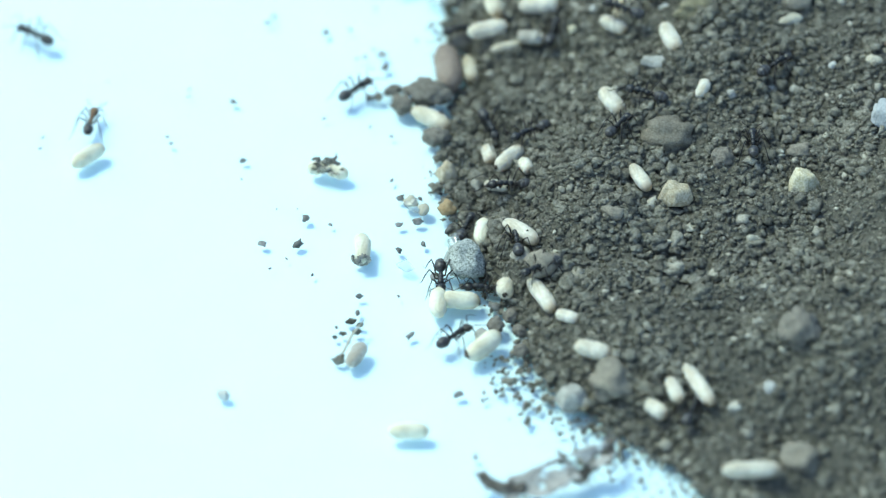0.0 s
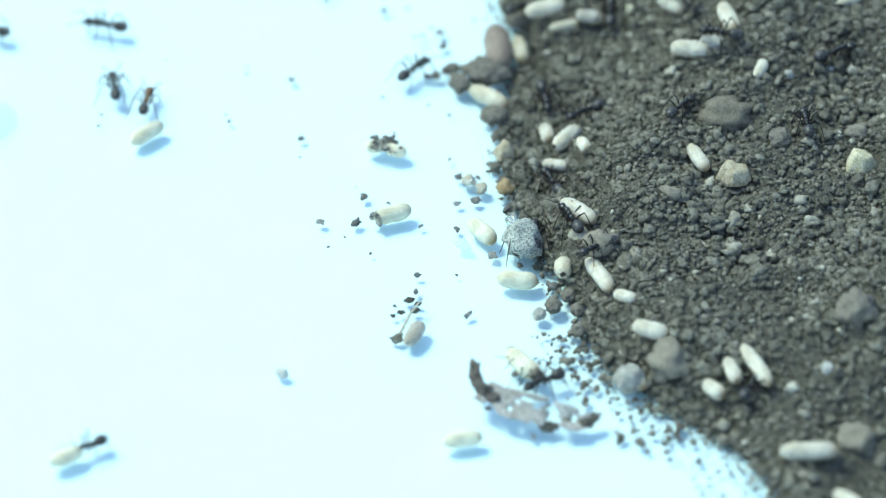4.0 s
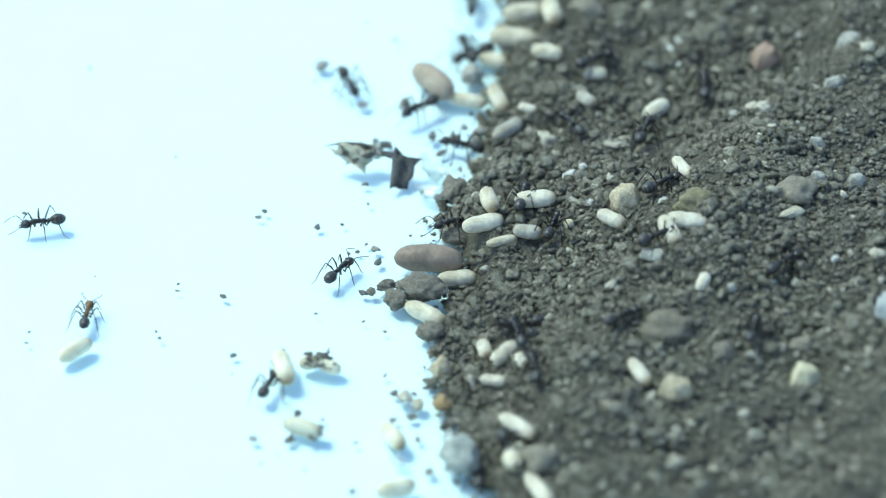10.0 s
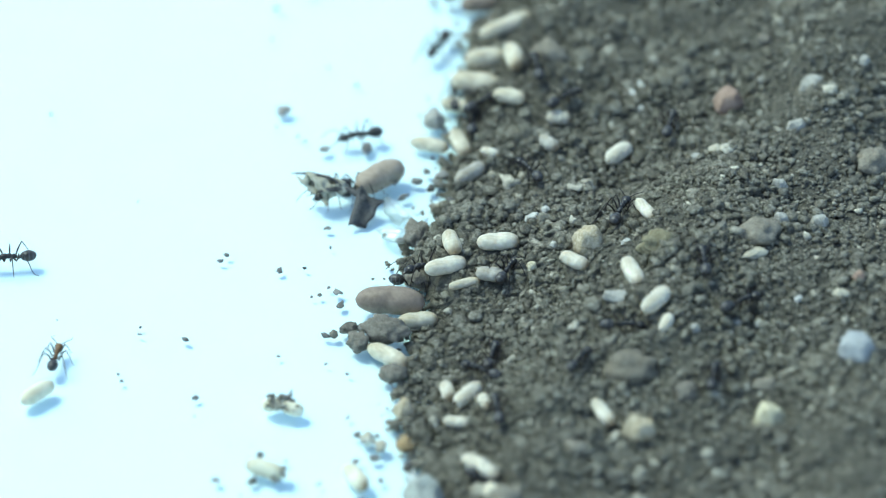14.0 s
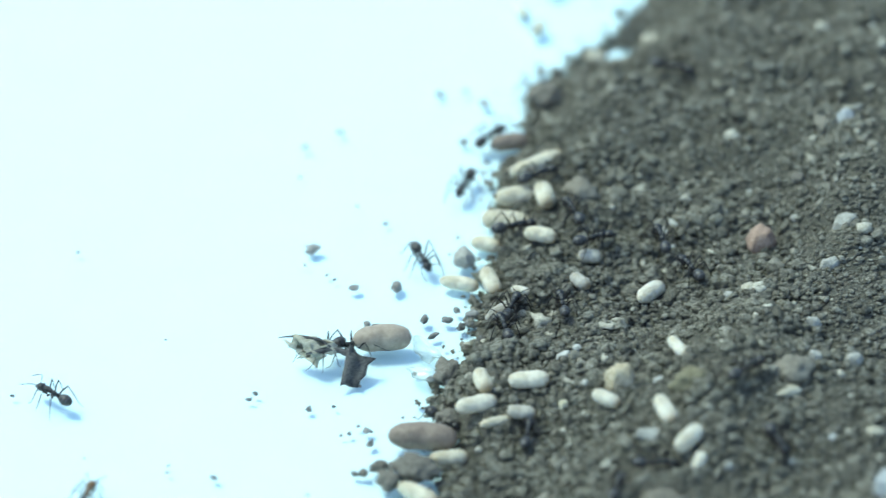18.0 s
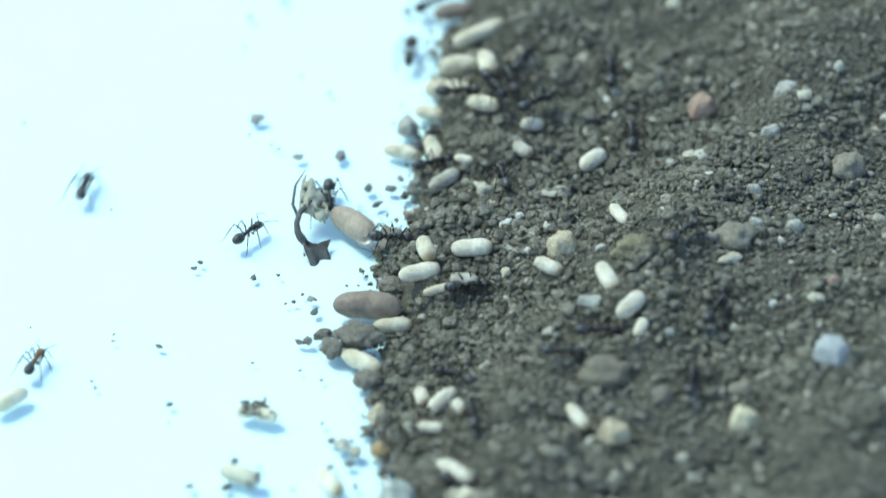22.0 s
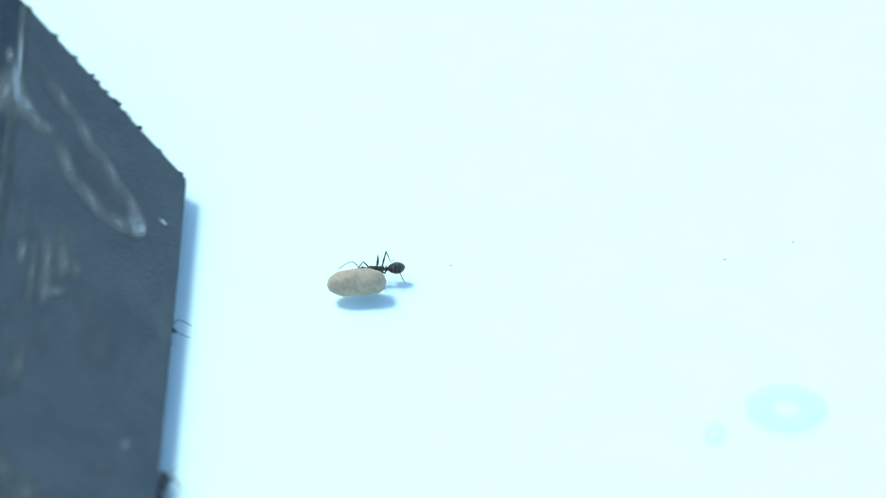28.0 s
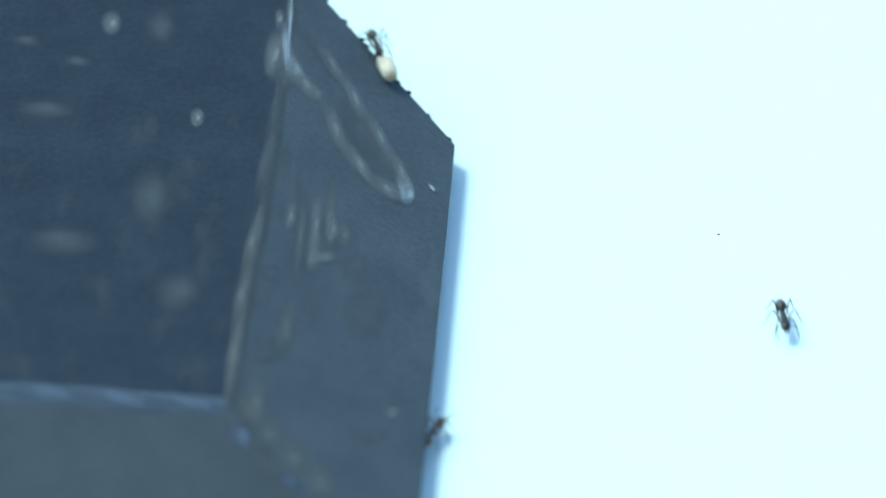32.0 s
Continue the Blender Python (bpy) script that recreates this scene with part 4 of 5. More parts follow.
def film_sac(x, y, w, h, turn, seed):
    """A torn, empty, see-through husk."""
    bm = bmesh.new()
    blob(bm, (0, 0, 0), (w / 2, h / 2, min(w, h) * 0.3), 3, 0.45, 1.8, seed)
    bmesh.ops.bisect_plane(bm, geom=bm.verts[:] + bm.edges[:] + bm.faces[:], plane_co=(w * 0.2, 0, 0), plane_no=(0.9, 0.3, 0.4), clear_outer=True)
    low = min(v.co.z for v in bm.verts)
    ob = part("empty_husk", bm, FILM)
    ob.matrix_basis = pose(x * M, y * M, (ground(x, y) - low) * M, 0, 0, turn)
    tagged(ob, "torn see-through empty cocoon skin on the clear sheet", "husk")


for s in ((1.2, 42.2, 4.0, 5.6, 20), (0.9, 36.5, 3.6, 6.0, 60), (3.0, -19.0, 3.2, 3.8, 0), (-4.2, -23.5, 2.6, 2.2, 10), (-3.0, -10.5, 2.8, 2.6, -20)):
    film_sac(*s, s[0] + 9)


def water_drop(x, y, a, b, h, name, label):
    """A shallow drop of water: a low rim round a flat middle."""
    bm = bmesh.new()
    rows = []
    for r, z in ((1.0, 0.02), (0.97, 0.5), (0.9, 0.85), (0.6, 1.0), (0.34, 0.95), (0.3, 0.4)):
        rows.append([bm.verts.new((a * r * math.cos(k * 0.157) * (1 + 0.03 * math.sin(k * 0.5)), b * r * math.sin(k * 0.157), h * z)) for k in range(40)])
    for p, q in zip(rows, rows[1:]):
        for k in range(40):
            bm.faces.new((p[k], p[(k + 1) % 40], q[(k + 1) % 40], q[k]))
    ob = part(name, bm, WATER)
    ob.matrix_basis = pose(x * M, y * M, 0, 0, 0, -2)
    tagged(ob, label, "water drop")


water_drop(-74.5, 4.1, 5.9, 5.6, 0.25, "water_drop", "flat clear drop of water on the clear sheet")
water_drop(-84.4, -2.2, 1.6, 2.8, 0.2, "water_drop", "small clear smear of water on the clear sheet")


def dirty_cocoon():
    """A torn cocoon caked with soil crumbs."""
    root = tagged(new("torn_cocoon"), "torn cream cocoon caked with dark soil crumbs", "cocoon")
    root.matrix_basis = pose(-15.4 * M, -2.9 * M, 0)
    for x, y, a, l in ((-1.5, 0.6, 15, 3.2), (1.3, -0.4, -25, 3.4)):
        bm = cocoon_mesh(a)
        bmesh.ops.scale(bm, vec=(l / 6, 0.8, 0.8), verts=bm.verts)
        ob = part("silk_half", bm, COCOON["y"], root)
        ob.matrix_basis = pose(x * M, y * M, 1.05 * M, 0, 0, a)
    for k in range(60):
        x = RNG.normal(0, 1.0)
        ob = new("crumb", (CRUMB_MESH, DUST_MESH, GRIT_MESH)[k % 3][k % 10])
        ob.parent = root
        s = RNG.uniform(0.18, 0.36)
        ob.matrix_basis = pose(x * M, (RNG.normal(0, 0.8) - 0.15 * x) * M, RNG.uniform(1.4, 2.3) * M) @ Matrix.Scale(s, 4)
    bm = bmesh.new()
    tube(bm, [(0.6, 0.6, 1.6), (1.1, 1.6, 2.2), (1.2, 2.2, 2.3)], [0.2, 0.16, 0.1])
    part("root_bit", bm, BARK, root, "dark bit of root")


dirty_cocoon()


def husk_with_twig():
    root = tagged(new("plant_scrap"), "greyish empty husk with a thin twig and crumbs", "plant scrap")
    root.matrix_basis = pose(-11.6 * M, -43.4 * M, 0)
    bm = cocoon_mesh(3)
    bmesh.ops.scale(bm, vec=(0.85, 0.95, 0.8), verts=bm.verts)
    part("husk", bm, COCOON["g"], root).matrix_basis = pose(0, 0, 1.1 * M, 0, 0, 66)
    bm = bmesh.new()
    tube(bm, [(-2.6, -0.9, 0.4), (-1.6, 1.0, 1.1), (-0.6, 3.4, 1.7), (0.4, 5.4, 1.6), (1.2, 6.6, 1.9)], [0.16, 0.2, 0.2, 0.16, 0.08])
    part("twig", bm, HUSK, root)
    for x, y, r in ((0.2, 5.8, 0.6), (-0.6, 8.1, 0.55), (0.6, 7.4, 0.4), (-1.7, 5.5, 0.45), (-2.4, -0.4, 0.8), (-2.9, 4.8, 0.3)):
        ob = new("crumb", CRUMB_MESH[int(abs(x * 10)) % 10])
        ob.parent = root
        ob.matrix_basis = pose(x * M, y * M, r * 0.6 * M) @ Matrix.Scale(r, 4)


husk_with_twig()


# ---- dried leaf and bark, which the ants drag ----
def dried_leaf():
    """A dark curled blade, a bowed stem and a crumpled straw husk; +x runs from blade to husk."""
    root = tagged(new("dried_leaf"), "curled dark dried leaf with bowed stem and straw-coloured husk", "leaf")
    bm = bmesh.new()
    rows = []
    # upper and lower edge of the folded blade, from its base to its ragged end
    edges = [((0.4, 0.3), (0.2, -0.5)), ((-0.7, 0.25), (-0.3, -1.1)), ((-1.6, 0.1), (-0.35, -1.9)), ((-2.4, -0.1), (0.1, -3.9)), ((-3.2, -0.25), (-1.4, -3.2)),
             ((-4.1, -0.4), (-2.7, -3.5)), ((-5.0, -0.6), (-3.9, -3.1)), ((-5.8, -0.8), (-4.9, -3.2))]
    for i, (p, e) in enumerate(edges):
        row = []
        for k in range(7):
            s = k / 6
            n1 = noise.noise(Vector((i * 0.9, s * 3, 2)))
            row.append(bm.verts.new((p[0] + (e[0] - p[0]) * s + 0.25 * n1, p[1] + (e[1] - p[1]) * s, 1.9 - 0.08 * i + 0.35 * math.sin(s * 7.5) * (1 - 0.5 * s) - 0.7 * s + 0.15 * n1)))
        rows.append(row)
    for a, b in zip(rows, rows[1:]):
        for k in range(6):
            bm.faces.new((a[k], b[k], b[k + 1], a[k + 1]))
    bmesh.ops.recalc_face_normals(bm, faces=bm.faces)
    if sum(f.normal.z for f in bm.faces) < 0:
        bmesh.ops.reverse_faces(bm, faces=bm.faces)
    bmesh.ops.solidify(bm, geom=bm.faces[:], thickness=0.15)
    bmesh.ops.recalc_face_normals(bm, faces=bm.faces)
    part("blade", bm, LEAF, root).matrix_basis = pose(-3.17 * M, 1.29 * M, 0.1 * M)
    bm = bmesh.new()
    tube(bm, [(-3.3, 1.2, 0.0), (-2.6, 1.75, 0.3), (-1.85, 2.04, 0.5), (-0.5, 2.04, 0.6), (1.0, 1.42, 0.5), (2.34, 0.23, 0.1), (3.43, -0.92, -0.4)], [0.55, 0.6, 0.52, 0.42, 0.4, 0.34, 0.12], 9)
    part("stem", bm, LEAF, root).matrix_basis = pose(0, 0, 1.6 * M)
    bm = bmesh.new()
    tube(bm, [(0.8, 1.7, 0.2), (2.6, 2.2, 0.3), (5.6, 1.4, 0.1), (8.0, -0.3, -0.5)], [0.26, 0.22, 0.2, 0.06])
    part("side_stem", bm, LEAF, root).matrix_basis = pose(0, 0, 1.6 * M)
    bm = bmesh.new()
    blob(bm, (3.9, -0.2, 1.1), (2.3, 1.6, 1.0), 3, 0.9, 1.9, 4.2)
    bmesh.ops.bisect_plane(bm, geom=bm.verts[:] + bm.edges[:] + bm.faces[:], plane_co=(3.9, 0.5, 1.3), plane_no=(0.2, 0.8, 0.6), clear_outer=True)
    bmesh.ops.solidify(bm, geom=bm.faces[:], thickness=0.15)
    part("straw_husk", bm, HUSK, root, "crumpled straw-coloured husk")
    bm = bmesh.new()
    blob(bm, (2.0, -1.7, 1.0), (1.7, 1.2, 0.9), 3, 0.8, 1.7, 9.3)
    bmesh.ops.bisect_plane(bm, geom=bm.verts[:] + bm.edges[:] + bm.faces[:], plane_co=(2.0, -1.9, 1.4), plane_no=(0.3, -0.4, 0.8), clear_outer=True)
    bmesh.ops.solidify(bm, geom=bm.faces[:], thickness=0.12)
    part("straw_husk", bm, HUSK, root, "torn straw-coloured husk lobe")
    bm = bmesh.new()
    tube(bm, [(5.3, 0.2, 0.9), (6.4, 0.1, 0.8), (7.6, -0.4, 0.4)], [0.45, 0.3, 0.06])
    part("husk_point", bm, HUSK, root)
    return root


def bark_scrap():
    """A curled sheet of thin grey bark with dark twisted ends."""
    root = tagged(new("bark_scrap"), "curled grey scrap of bark with dark ragged ends and crumbs", "bark")
    rng = random.Random(11)
    bm = bmesh.new()
    rows = []
    for i in range(27):
        u = i / 26
        row = []
        for k in range(9):
            w = k / 8 - 0.5
            wide = 4.6 * (0.35 + 0.65 * math.sin(math.pi * min(1, 0.12 + 0.88 * u)) ** 0.6) * (1 + 0.35 * noise.noise(Vector((u * 6, 2 * (k > 4), 1))))
            z = 1.0 + 1.3 * abs(w) * 2 * (0.4 + 0.6 * u) + 0.5 * noise.noise(Vector((u * 7, w * 4, 3))) + 0.9 * math.sin(u * 3.0)
            row.append(bm.verts.new((-7.0 + 16.5 * u, wide * w - 0.8 * math.sin(u * 4.2), z)))
        rows.append(row)
    for a, b in zip(rows, rows[1:]):
        for k in range(8):
            bm.faces.new((a[k], b[k], b[k + 1], a[k + 1]))
    bmesh.ops.delete(bm, geom=[f for f in bm.faces if noise.noise(f.calc_center_median() * 0.55 + Vector((2, 5, 1))) > 0.16], context="FACES")
    bmesh.ops.solidify(bm, geom=bm.faces[:], thickness=0.18)
    bmesh.ops.recalc_face_normals(bm, faces=bm.faces)
    part("bark_skin", bm, SKIN, root, "thin grey curled bark skin")
    for i, (x, y, w, h, a) in enumerate(((-8.2, 2.2, 4.2, 1.5, 118), (-6.6, 0.4, 3.6, 1.7, -35), (-4.6, -0.4, 3.4, 1.6, -20), (9.6, 1.6, 2.8, 1.4, 62), (4.4, -1.5, 2.6, 1.2, 15))):
        bm = bmesh.new()
        blob(bm, (0, 0, 0), (w / 2, h / 2, 0.75), 3, 0.8, 1.8, i * 5.1)
        part("bark_piece", bm, BARK, root, "dark brown ragged bark").matrix_basis = pose(x * M, y * M, (1.3 + 0.3 * (i % 2)) * M, rng.uniform(-8, 8), 0, a)
    for i in range(9):
        ob = new("crumb", CRUMB_MESH[i])
        ob.parent = root
        ob.matrix_basis = pose(rng.uniform(-7, 9) * M, rng.uniform(-2.4, 2.4) * M, 1.6 * M) @ Matrix.Scale(rng.uniform(0.3, 0.7), 4)
    return root


# ---- ants ----
LEG_PLAN = [("front", 1.25, 0.32, 3.0, 1.9, 1.1), ("middle", 0.55, 0.36, 0.25, 2.7, 1.3), ("hind", -0.05, 0.34, -2.9, 2.4, 1.6)]


def make_ant(shell, gaster, label):
    """An ant about 6.4 long that faces +x, with its feet on z = 0."""
    root = tagged(new("ant"), label, "ant", "ants")
    bm = bmesh.new()
    blob(bm, (2.42, 0, 1.4), (0.76, 0.66, 0.52), 3, 0.06, 1.5, 2)
    for v in bm.verts:
        v.co.y *= 1 - 0.22 * max(0, (v.co.x - 2.3))
        v.co.z -= 0.15 * max(0, v.co.x - 2.4)
    head = part("head", bm, shell, root)
    for s in (-1, 1):
        bm = bmesh.new()
        blob(bm, (2.35, 0.52 * s, 1.62), (0.17, 0.1, 0.16), 2)
        part("eye", bm, EYE, head)
        bm = bmesh.new()
        tube(bm, [(2.98, 0.22 * s, 1.22), (3.25, 0.26 * s, 1.12), (3.42, 0.04 * s, 1.05)], [0.12, 0.1, 0.03], 5)
        part("mandible", bm, shell, head)
    bm = bmesh.new()
    for c, r in (((1.35, 0, 1.62), (0.62, 0.44, 0.46)), ((0.7, 0, 1.66), (0.5, 0.36, 0.40)), ((0.05, 0, 1.5), (0.52, 0.35, 0.42)), ((1.85, 0, 1.5), (0.3, 0.2, 0.2))):
        blob(bm, c, r, 2, 0.08, 1.6, c[0])
    part("thorax", bm, shell, root)
    bm = bmesh.new()
    blob(bm, (-0.62, 0, 1.5), (0.16, 0.3, 0.42), 2)
    tube(bm, [(-0.35, 0, 1.3), (-0.65, 0, 1.25), (-1.1, 0, 1.35)], [0.15, 0.17, 0.17])
    part("petiole", bm, shell, root)
    bm = bmesh.new()
    blob(bm, (-1.9, 0, 1.45), (1.1, 0.78, 0.74), 3, 0.04, 1.5, 5)
    for v in bm.verts:
        u = (v.co.x + 1.95) / 1.15
        k = 1 - 0.16 * max(0, -u) ** 2 + 0.025 * math.sin(u * 9)
        v.co.y *= k
        v.co.z = 1.5 + (v.co.z - 1.5) * k
    part("gaster", bm, gaster, root, "banded rounded abdomen")
    for s in (-1, 1):
        bm = bmesh.new()
        tube(bm, [(0, 0, 0), (0.35, 0.55 * s, 0.35), (0.75, 1.05 * s, 0.45)], [0.05, 0.06, 0.06], 6)
        tube(bm, [(0.75, 1.05 * s, 0.45), (1.4, 1.2 * s, 0.15), (2.0, 1.15 * s, -0.25), (2.5, 1.0 * s, -0.5)], [0.04, 0.045, 0.05, 0.04], 6)
        part("antenna", bm, LEGS, head).matrix_basis = pose(2.75 * M, 0.25 * s * M, 1.6 * M)
        for name, x, y, fx, fy, knee in LEG_PLAN:
            bm = bmesh.new()
            dx, dy = fx - x, fy - y
            tube(bm, [(0, 0, 0), (dx * 0.08, dy * 0.14 * s, -0.1), (dx * 0.2, dy * 0.22 * s, knee * 0.45), (dx * 0.42, dy * 0.46 * s, knee)], [0.14, 0.10, 0.125, 0.07], 6)
            tube(bm, [(dx * 0.42, dy * 0.46 * s, knee), (dx * 0.64, dy * 0.70 * s, knee * 0.4 - 0.3), (dx * 0.82, dy * 0.88 * s, -0.95)], [0.065, 0.075, 0.045], 6)
            tube(bm, [(dx * 0.82, dy * 0.88 * s, -0.95), (dx * 0.95, dy * 0.97 * s, -1.2), (dx * 1.1, dy * 1.02 * s, -1.27)], [0.04, 0.033, 0.025], 5)
            part(name + "_leg", bm, LEGS, root).matrix_basis = pose(x * M, y * s * M, 1.3 * M)
    return root


ANTS = {}


def ant(kind, label, size=1.0):
    """A new ant of a kind: 'black' or 'amber'."""
    if kind not in ANTS:
        ANTS[kind] = make_ant(CHITIN, GASTER, label) if kind == "black" else make_ant(AMBER, GASTER, label)
        ob = ANTS[kind]
    else:
        ob = copy_thing(ANTS[kind], Matrix())
    ob.scale = (1.08 * size,) * 3
    return tagged(ob, label)


def even(rows):
    """Rows (t, x, y, heading) from 0 to 32 s, with no turn of 80 degrees or more between two, and rests kept still."""
    out = [list(rows[0])]
    for t, x, y, h in rows[1:]:
        p = out[-1]
        while h - p[3] > 180:
            h -= 360
        while h - p[3] < -180:
            h += 360
        if t - p[0] > 3 and math.hypot(x - p[1], y - p[2]) > 8:
            out.append([t - 1.0, p[1], p[2], p[3]])
            p = out[-1]
        n = int(abs(h - p[3]) // 75) + 1
        for k in range(1, n + 1):
            out.append([p[0] + (t - p[0]) * k / n, p[1] + (x - p[1]) * k / n, p[2] + (y - p[2]) * k / n, p[3] + (h - p[3]) * k / n])
    if out[0][0] > 0:
        out.insert(0, [0.0, *out[0][1:]])
    if out[-1][0] < 32:
        out.append([32.0, *out[-1][1:]])
    return out


def go(ob, rows, lift=0.0, tilt=0.0, over=()):
    """Key a thing along rows on the sheet or the soil; over: when it stands on its load."""
    rows = even(rows)
    walk(ob, [(t, pose(x * M, y * M, (lift + (1.7 if over and over[0] <= t <= over[1] else 0.0) + (ground(x, y) + 0.45 + perch(x, y) if ground(x, y) > 0.3 else 0.0)) * M, 0, tilt, h)) for t, x, y, h in rows])
    return rows


def gait(ob, rows, seed):
    """Key the legs: a tripod gait while the ant walks, a still stance while it stands."""
    steps = []
    for a, b in zip(rows, rows[1:]):
        dt, dist = b[0] - a[0], math.hypot(b[1] - a[1], b[2] - a[2])
        if dt > 0 and dist / dt > 3 and dt < 2.5:
            n = max(1, int(dt / 0.1))
            steps += [(a[0] + dt * k / n, 1) for k in range(n)]
        else:
            steps.append((a[0], 0))
    steps.append((32.0, 0))
    rng = random.Random(seed)
    legs = [c for c in ob.children if "leg" in c.name]
    for i, leg in enumerate(legs):
        at, rest, sign = leg.location.copy(), rng.uniform(-9, 9), 1 if (i + i // 3) % 2 else -1
        walk(leg, [(t, Matrix.Translation(at) @ pose(0, 0, 0, 0, 0, rest + (18 * sign * (1 if k % 2 else -1) if on else 0))) for k, (t, on) in enumerate(steps)])


TRACK = {}
TRACK['amber_ant'] = [(0, -49.6, 7.6, 79), (5.5, -50.1, 7.0, 80), (9, -48.8, 7.7, 81), (13, -47.6, 7.9, 79), (24.8, -46.6, 8.8, 67), (26.5, -49.5, 8.9, 69)]
TRACK['west_ant'] = [(0, -57.9, 27.2, 143), (1, -58.2, 27.3, 147), (2, -57.8, 27.1, 149), (4.5, -56.0, 24.0, 180), (5, -56.9, 28.2, -164), (6, -57.0, 28.0, -169), (9, -55.5, 28.5, -167), (13, -53.5, 30.3, -164), (17, -53.9, 31.8, 137), (18.5, -50.8, 30.6, 137), (19.5, -55.6, 17.7, 137), (21, -110.2, -81.1, 180)]
TRACK['runner_a'] = [(0, -70.0, -30.4, 31), (1, -60.2, -25.6, 37), (1.5, -45.7, -15.7, 54), (2, -38.7, 4.4, 70), (2.5, -46.0, 7.2, 110), (3.6, -65.4, 20.6, 164), (4.4, -81.1, 23.6, 164), (6, -119.0, -110.4, -117)]
TRACK['runner_b'] = [(0, -84.0, -35.1, 0), (1.5, -71.9, -29.4, 0), (2, -50.3, -4.6, 96), (2.5, -54.8, -5.8, 96), (4.5, -54.7, 20.4, 96), (5, -32.7, 28.8, 43), (5.5, -20.9, 37.5, 70), (7.2, -40.4, 203.8, 90)]
TRACK['runner_c'] = [(0, -85.1, -3.6, 0), (19.5, -53.3, 25.5, 43), (20, -46.4, 26.6, 43), (20.5, -35.3, 32.3, 31), (21, -28.4, 35.1, 16), (21.5, -23.6, 34.7, 37), (22, -16.5, 38.3, 49), (22.5, -16.9, 39.3, 54), (23, -11.4, 48.6, 54), (23.5, -0.4, 51.7, 31), (24, 3.7, 49.1, 0), (24.5, 9.7, 64.4, 0)]
TRACK['runner_d'] = [(0, -85.6, 8.7, 0), (21.4, -53.9, 34.3, 70), (22, -39.9, 49.5, 77), (22.5, -21.4, 84.6, 74), (23, -15.1, 109.7, 74), (24, -29.7, 203.9, 74)]
TRACK['runner_e'] = [(0, -90.7, -75.1, 0), (24.4, -81.3, -13.8, 0), (25, -83.3, -0.7, 0), (25.4, -92.8, -13.8, -70), (26.2, -119.0, -110.4, -110)]
TRACK['cocoon_runner'] = [(0, 4.2, -15.9, 70), (0.5, -2.7, -15.9, 96), (1, 0.3, -12.9, 126), (1.5, -10.6, -19.8, -164), (2, -29.1, -25.1, -149), (2.5, -29.9, -43.8, -131), (4.4, -69.8, -71.8, -149), (6, -109.8, -95.9, -149)]
TRACK['cocoon_runner_load'] = [(0, 6.6, -17.8, 84), (0.5, 1.3, -17.6, 84), (1, -1.8, -15.7, 63), (1.5, -13.6, -20.9, 31), (2, -32.3, -26.7, 31), (2.5, -33.2, -46.2, 43), (4.4, -73.0, -74.0, 31), (6, -113.6, -98.7, 31)]
TRACK['edge_ant'] = [(0, -11.5, 14.7, 45), (5.5, -11.5, 14.4, 49), (8, -10.5, 17.5, 49), (9, -12.7, 17.5, 52), (10, -12.7, 17.8, 54), (10.5, -13.1, 17.9, 49), (11, -13.2, 20.9, 37), (11.5, -8.9, 23.7, 8), (12, -5.2, 26.9, 0), (13, 0.4, 26.9, 3), (13.5, 2.8, 25.1, 0), (15.5, 3.1, 25.6, -43), (19.5, 0.7, 36.1, -70), (21, 0.1, 35.9, -54), (22.5, 7.2, 26.5, 16), (24, 14.5, 12.5, 31)]
TRACK['stone_ant_a'] = [(0, 0.5, -26.8, -90), (0.5, -0.7, -26.3, -93), (1, -0.8, -25.9, -96), (1.5, -2.7, -23.2, -137), (2, 2.8, -23.8, 137), (4.5, 6.3, -23.3, 90), (5.5, 7.9, -25.7, 90), (8.5, 6.4, -27.1, 90)]
TRACK['lower_ant'] = [(0, 2.2, -39.9, 43), (0.5, -1.8, -41.1, 43), (1, 0.3, -42.7, 49), (1.5, -5.6, -42.7, 96), (2, -8.4, -41.3, 137), (2.5, -5.7, -50.8, 110), (4.5, 7.5, -51.5, 137), (5.5, 12.5, -51.0, 137), (6, 13.5, -54.6, 143), (6.5, 8.0, -43.5, 106), (7, 0.1, -30.4, 93), (7.5, -7.2, -17.1, 61), (8, -5.2, -9.5, 81), (8.5, -7.2, -10.7, 70), (9, -13.1, -9.6, 77), (9.5, -16.2, -9.3, 70), (10, -22.6, -7.6, 67), (10.5, -28.9, -4.7, -16), (11, -41.2, -5.4, 16), (11.4, -51.1, -9.3, 31), (12, -69.9, -18.5, 31), (14, -128.8, -110.5, -149)]
TRACK['bark'] = [(0, 15.2, -69.9, 20), (1, 12.3, -61.2, 10), (1.5, 11.3, -60.0, 10), (2, 10.2, -60.0, 0), (2.5, 4.3, -57.2, -10), (4.5, 3.2, -59.9, -28), (5, 2.4, -59.0, -36), (5.5, 2.6, -60.8, -40), (6, -0.8, -59.9, 0), (6.5, -4.5, -60.9, 10), (7, -2.9, -56.4, 20), (7.5, 1.4, -51.9, 30), (8.5, 6.2, -44.4, 30)]
TRACK['bark_ant'] = [(0, 19.3, -69.4, -149), (1, 15.7, -57.8, -149), (2, 13.7, -56.6, 180), (2.5, 8.3, -53.2, -164), (4.5, 6.3, -55.0, -149), (5.5, 3.9, -56.3, 149), (6, 1.9, -56.5, -172), (6.5, -1.3, -56.9, -164), (7, 0.2, -51.6, -164), (7.5, 4.4, -46.5, -164), (8.5, 9.3, -39.0, -164)]
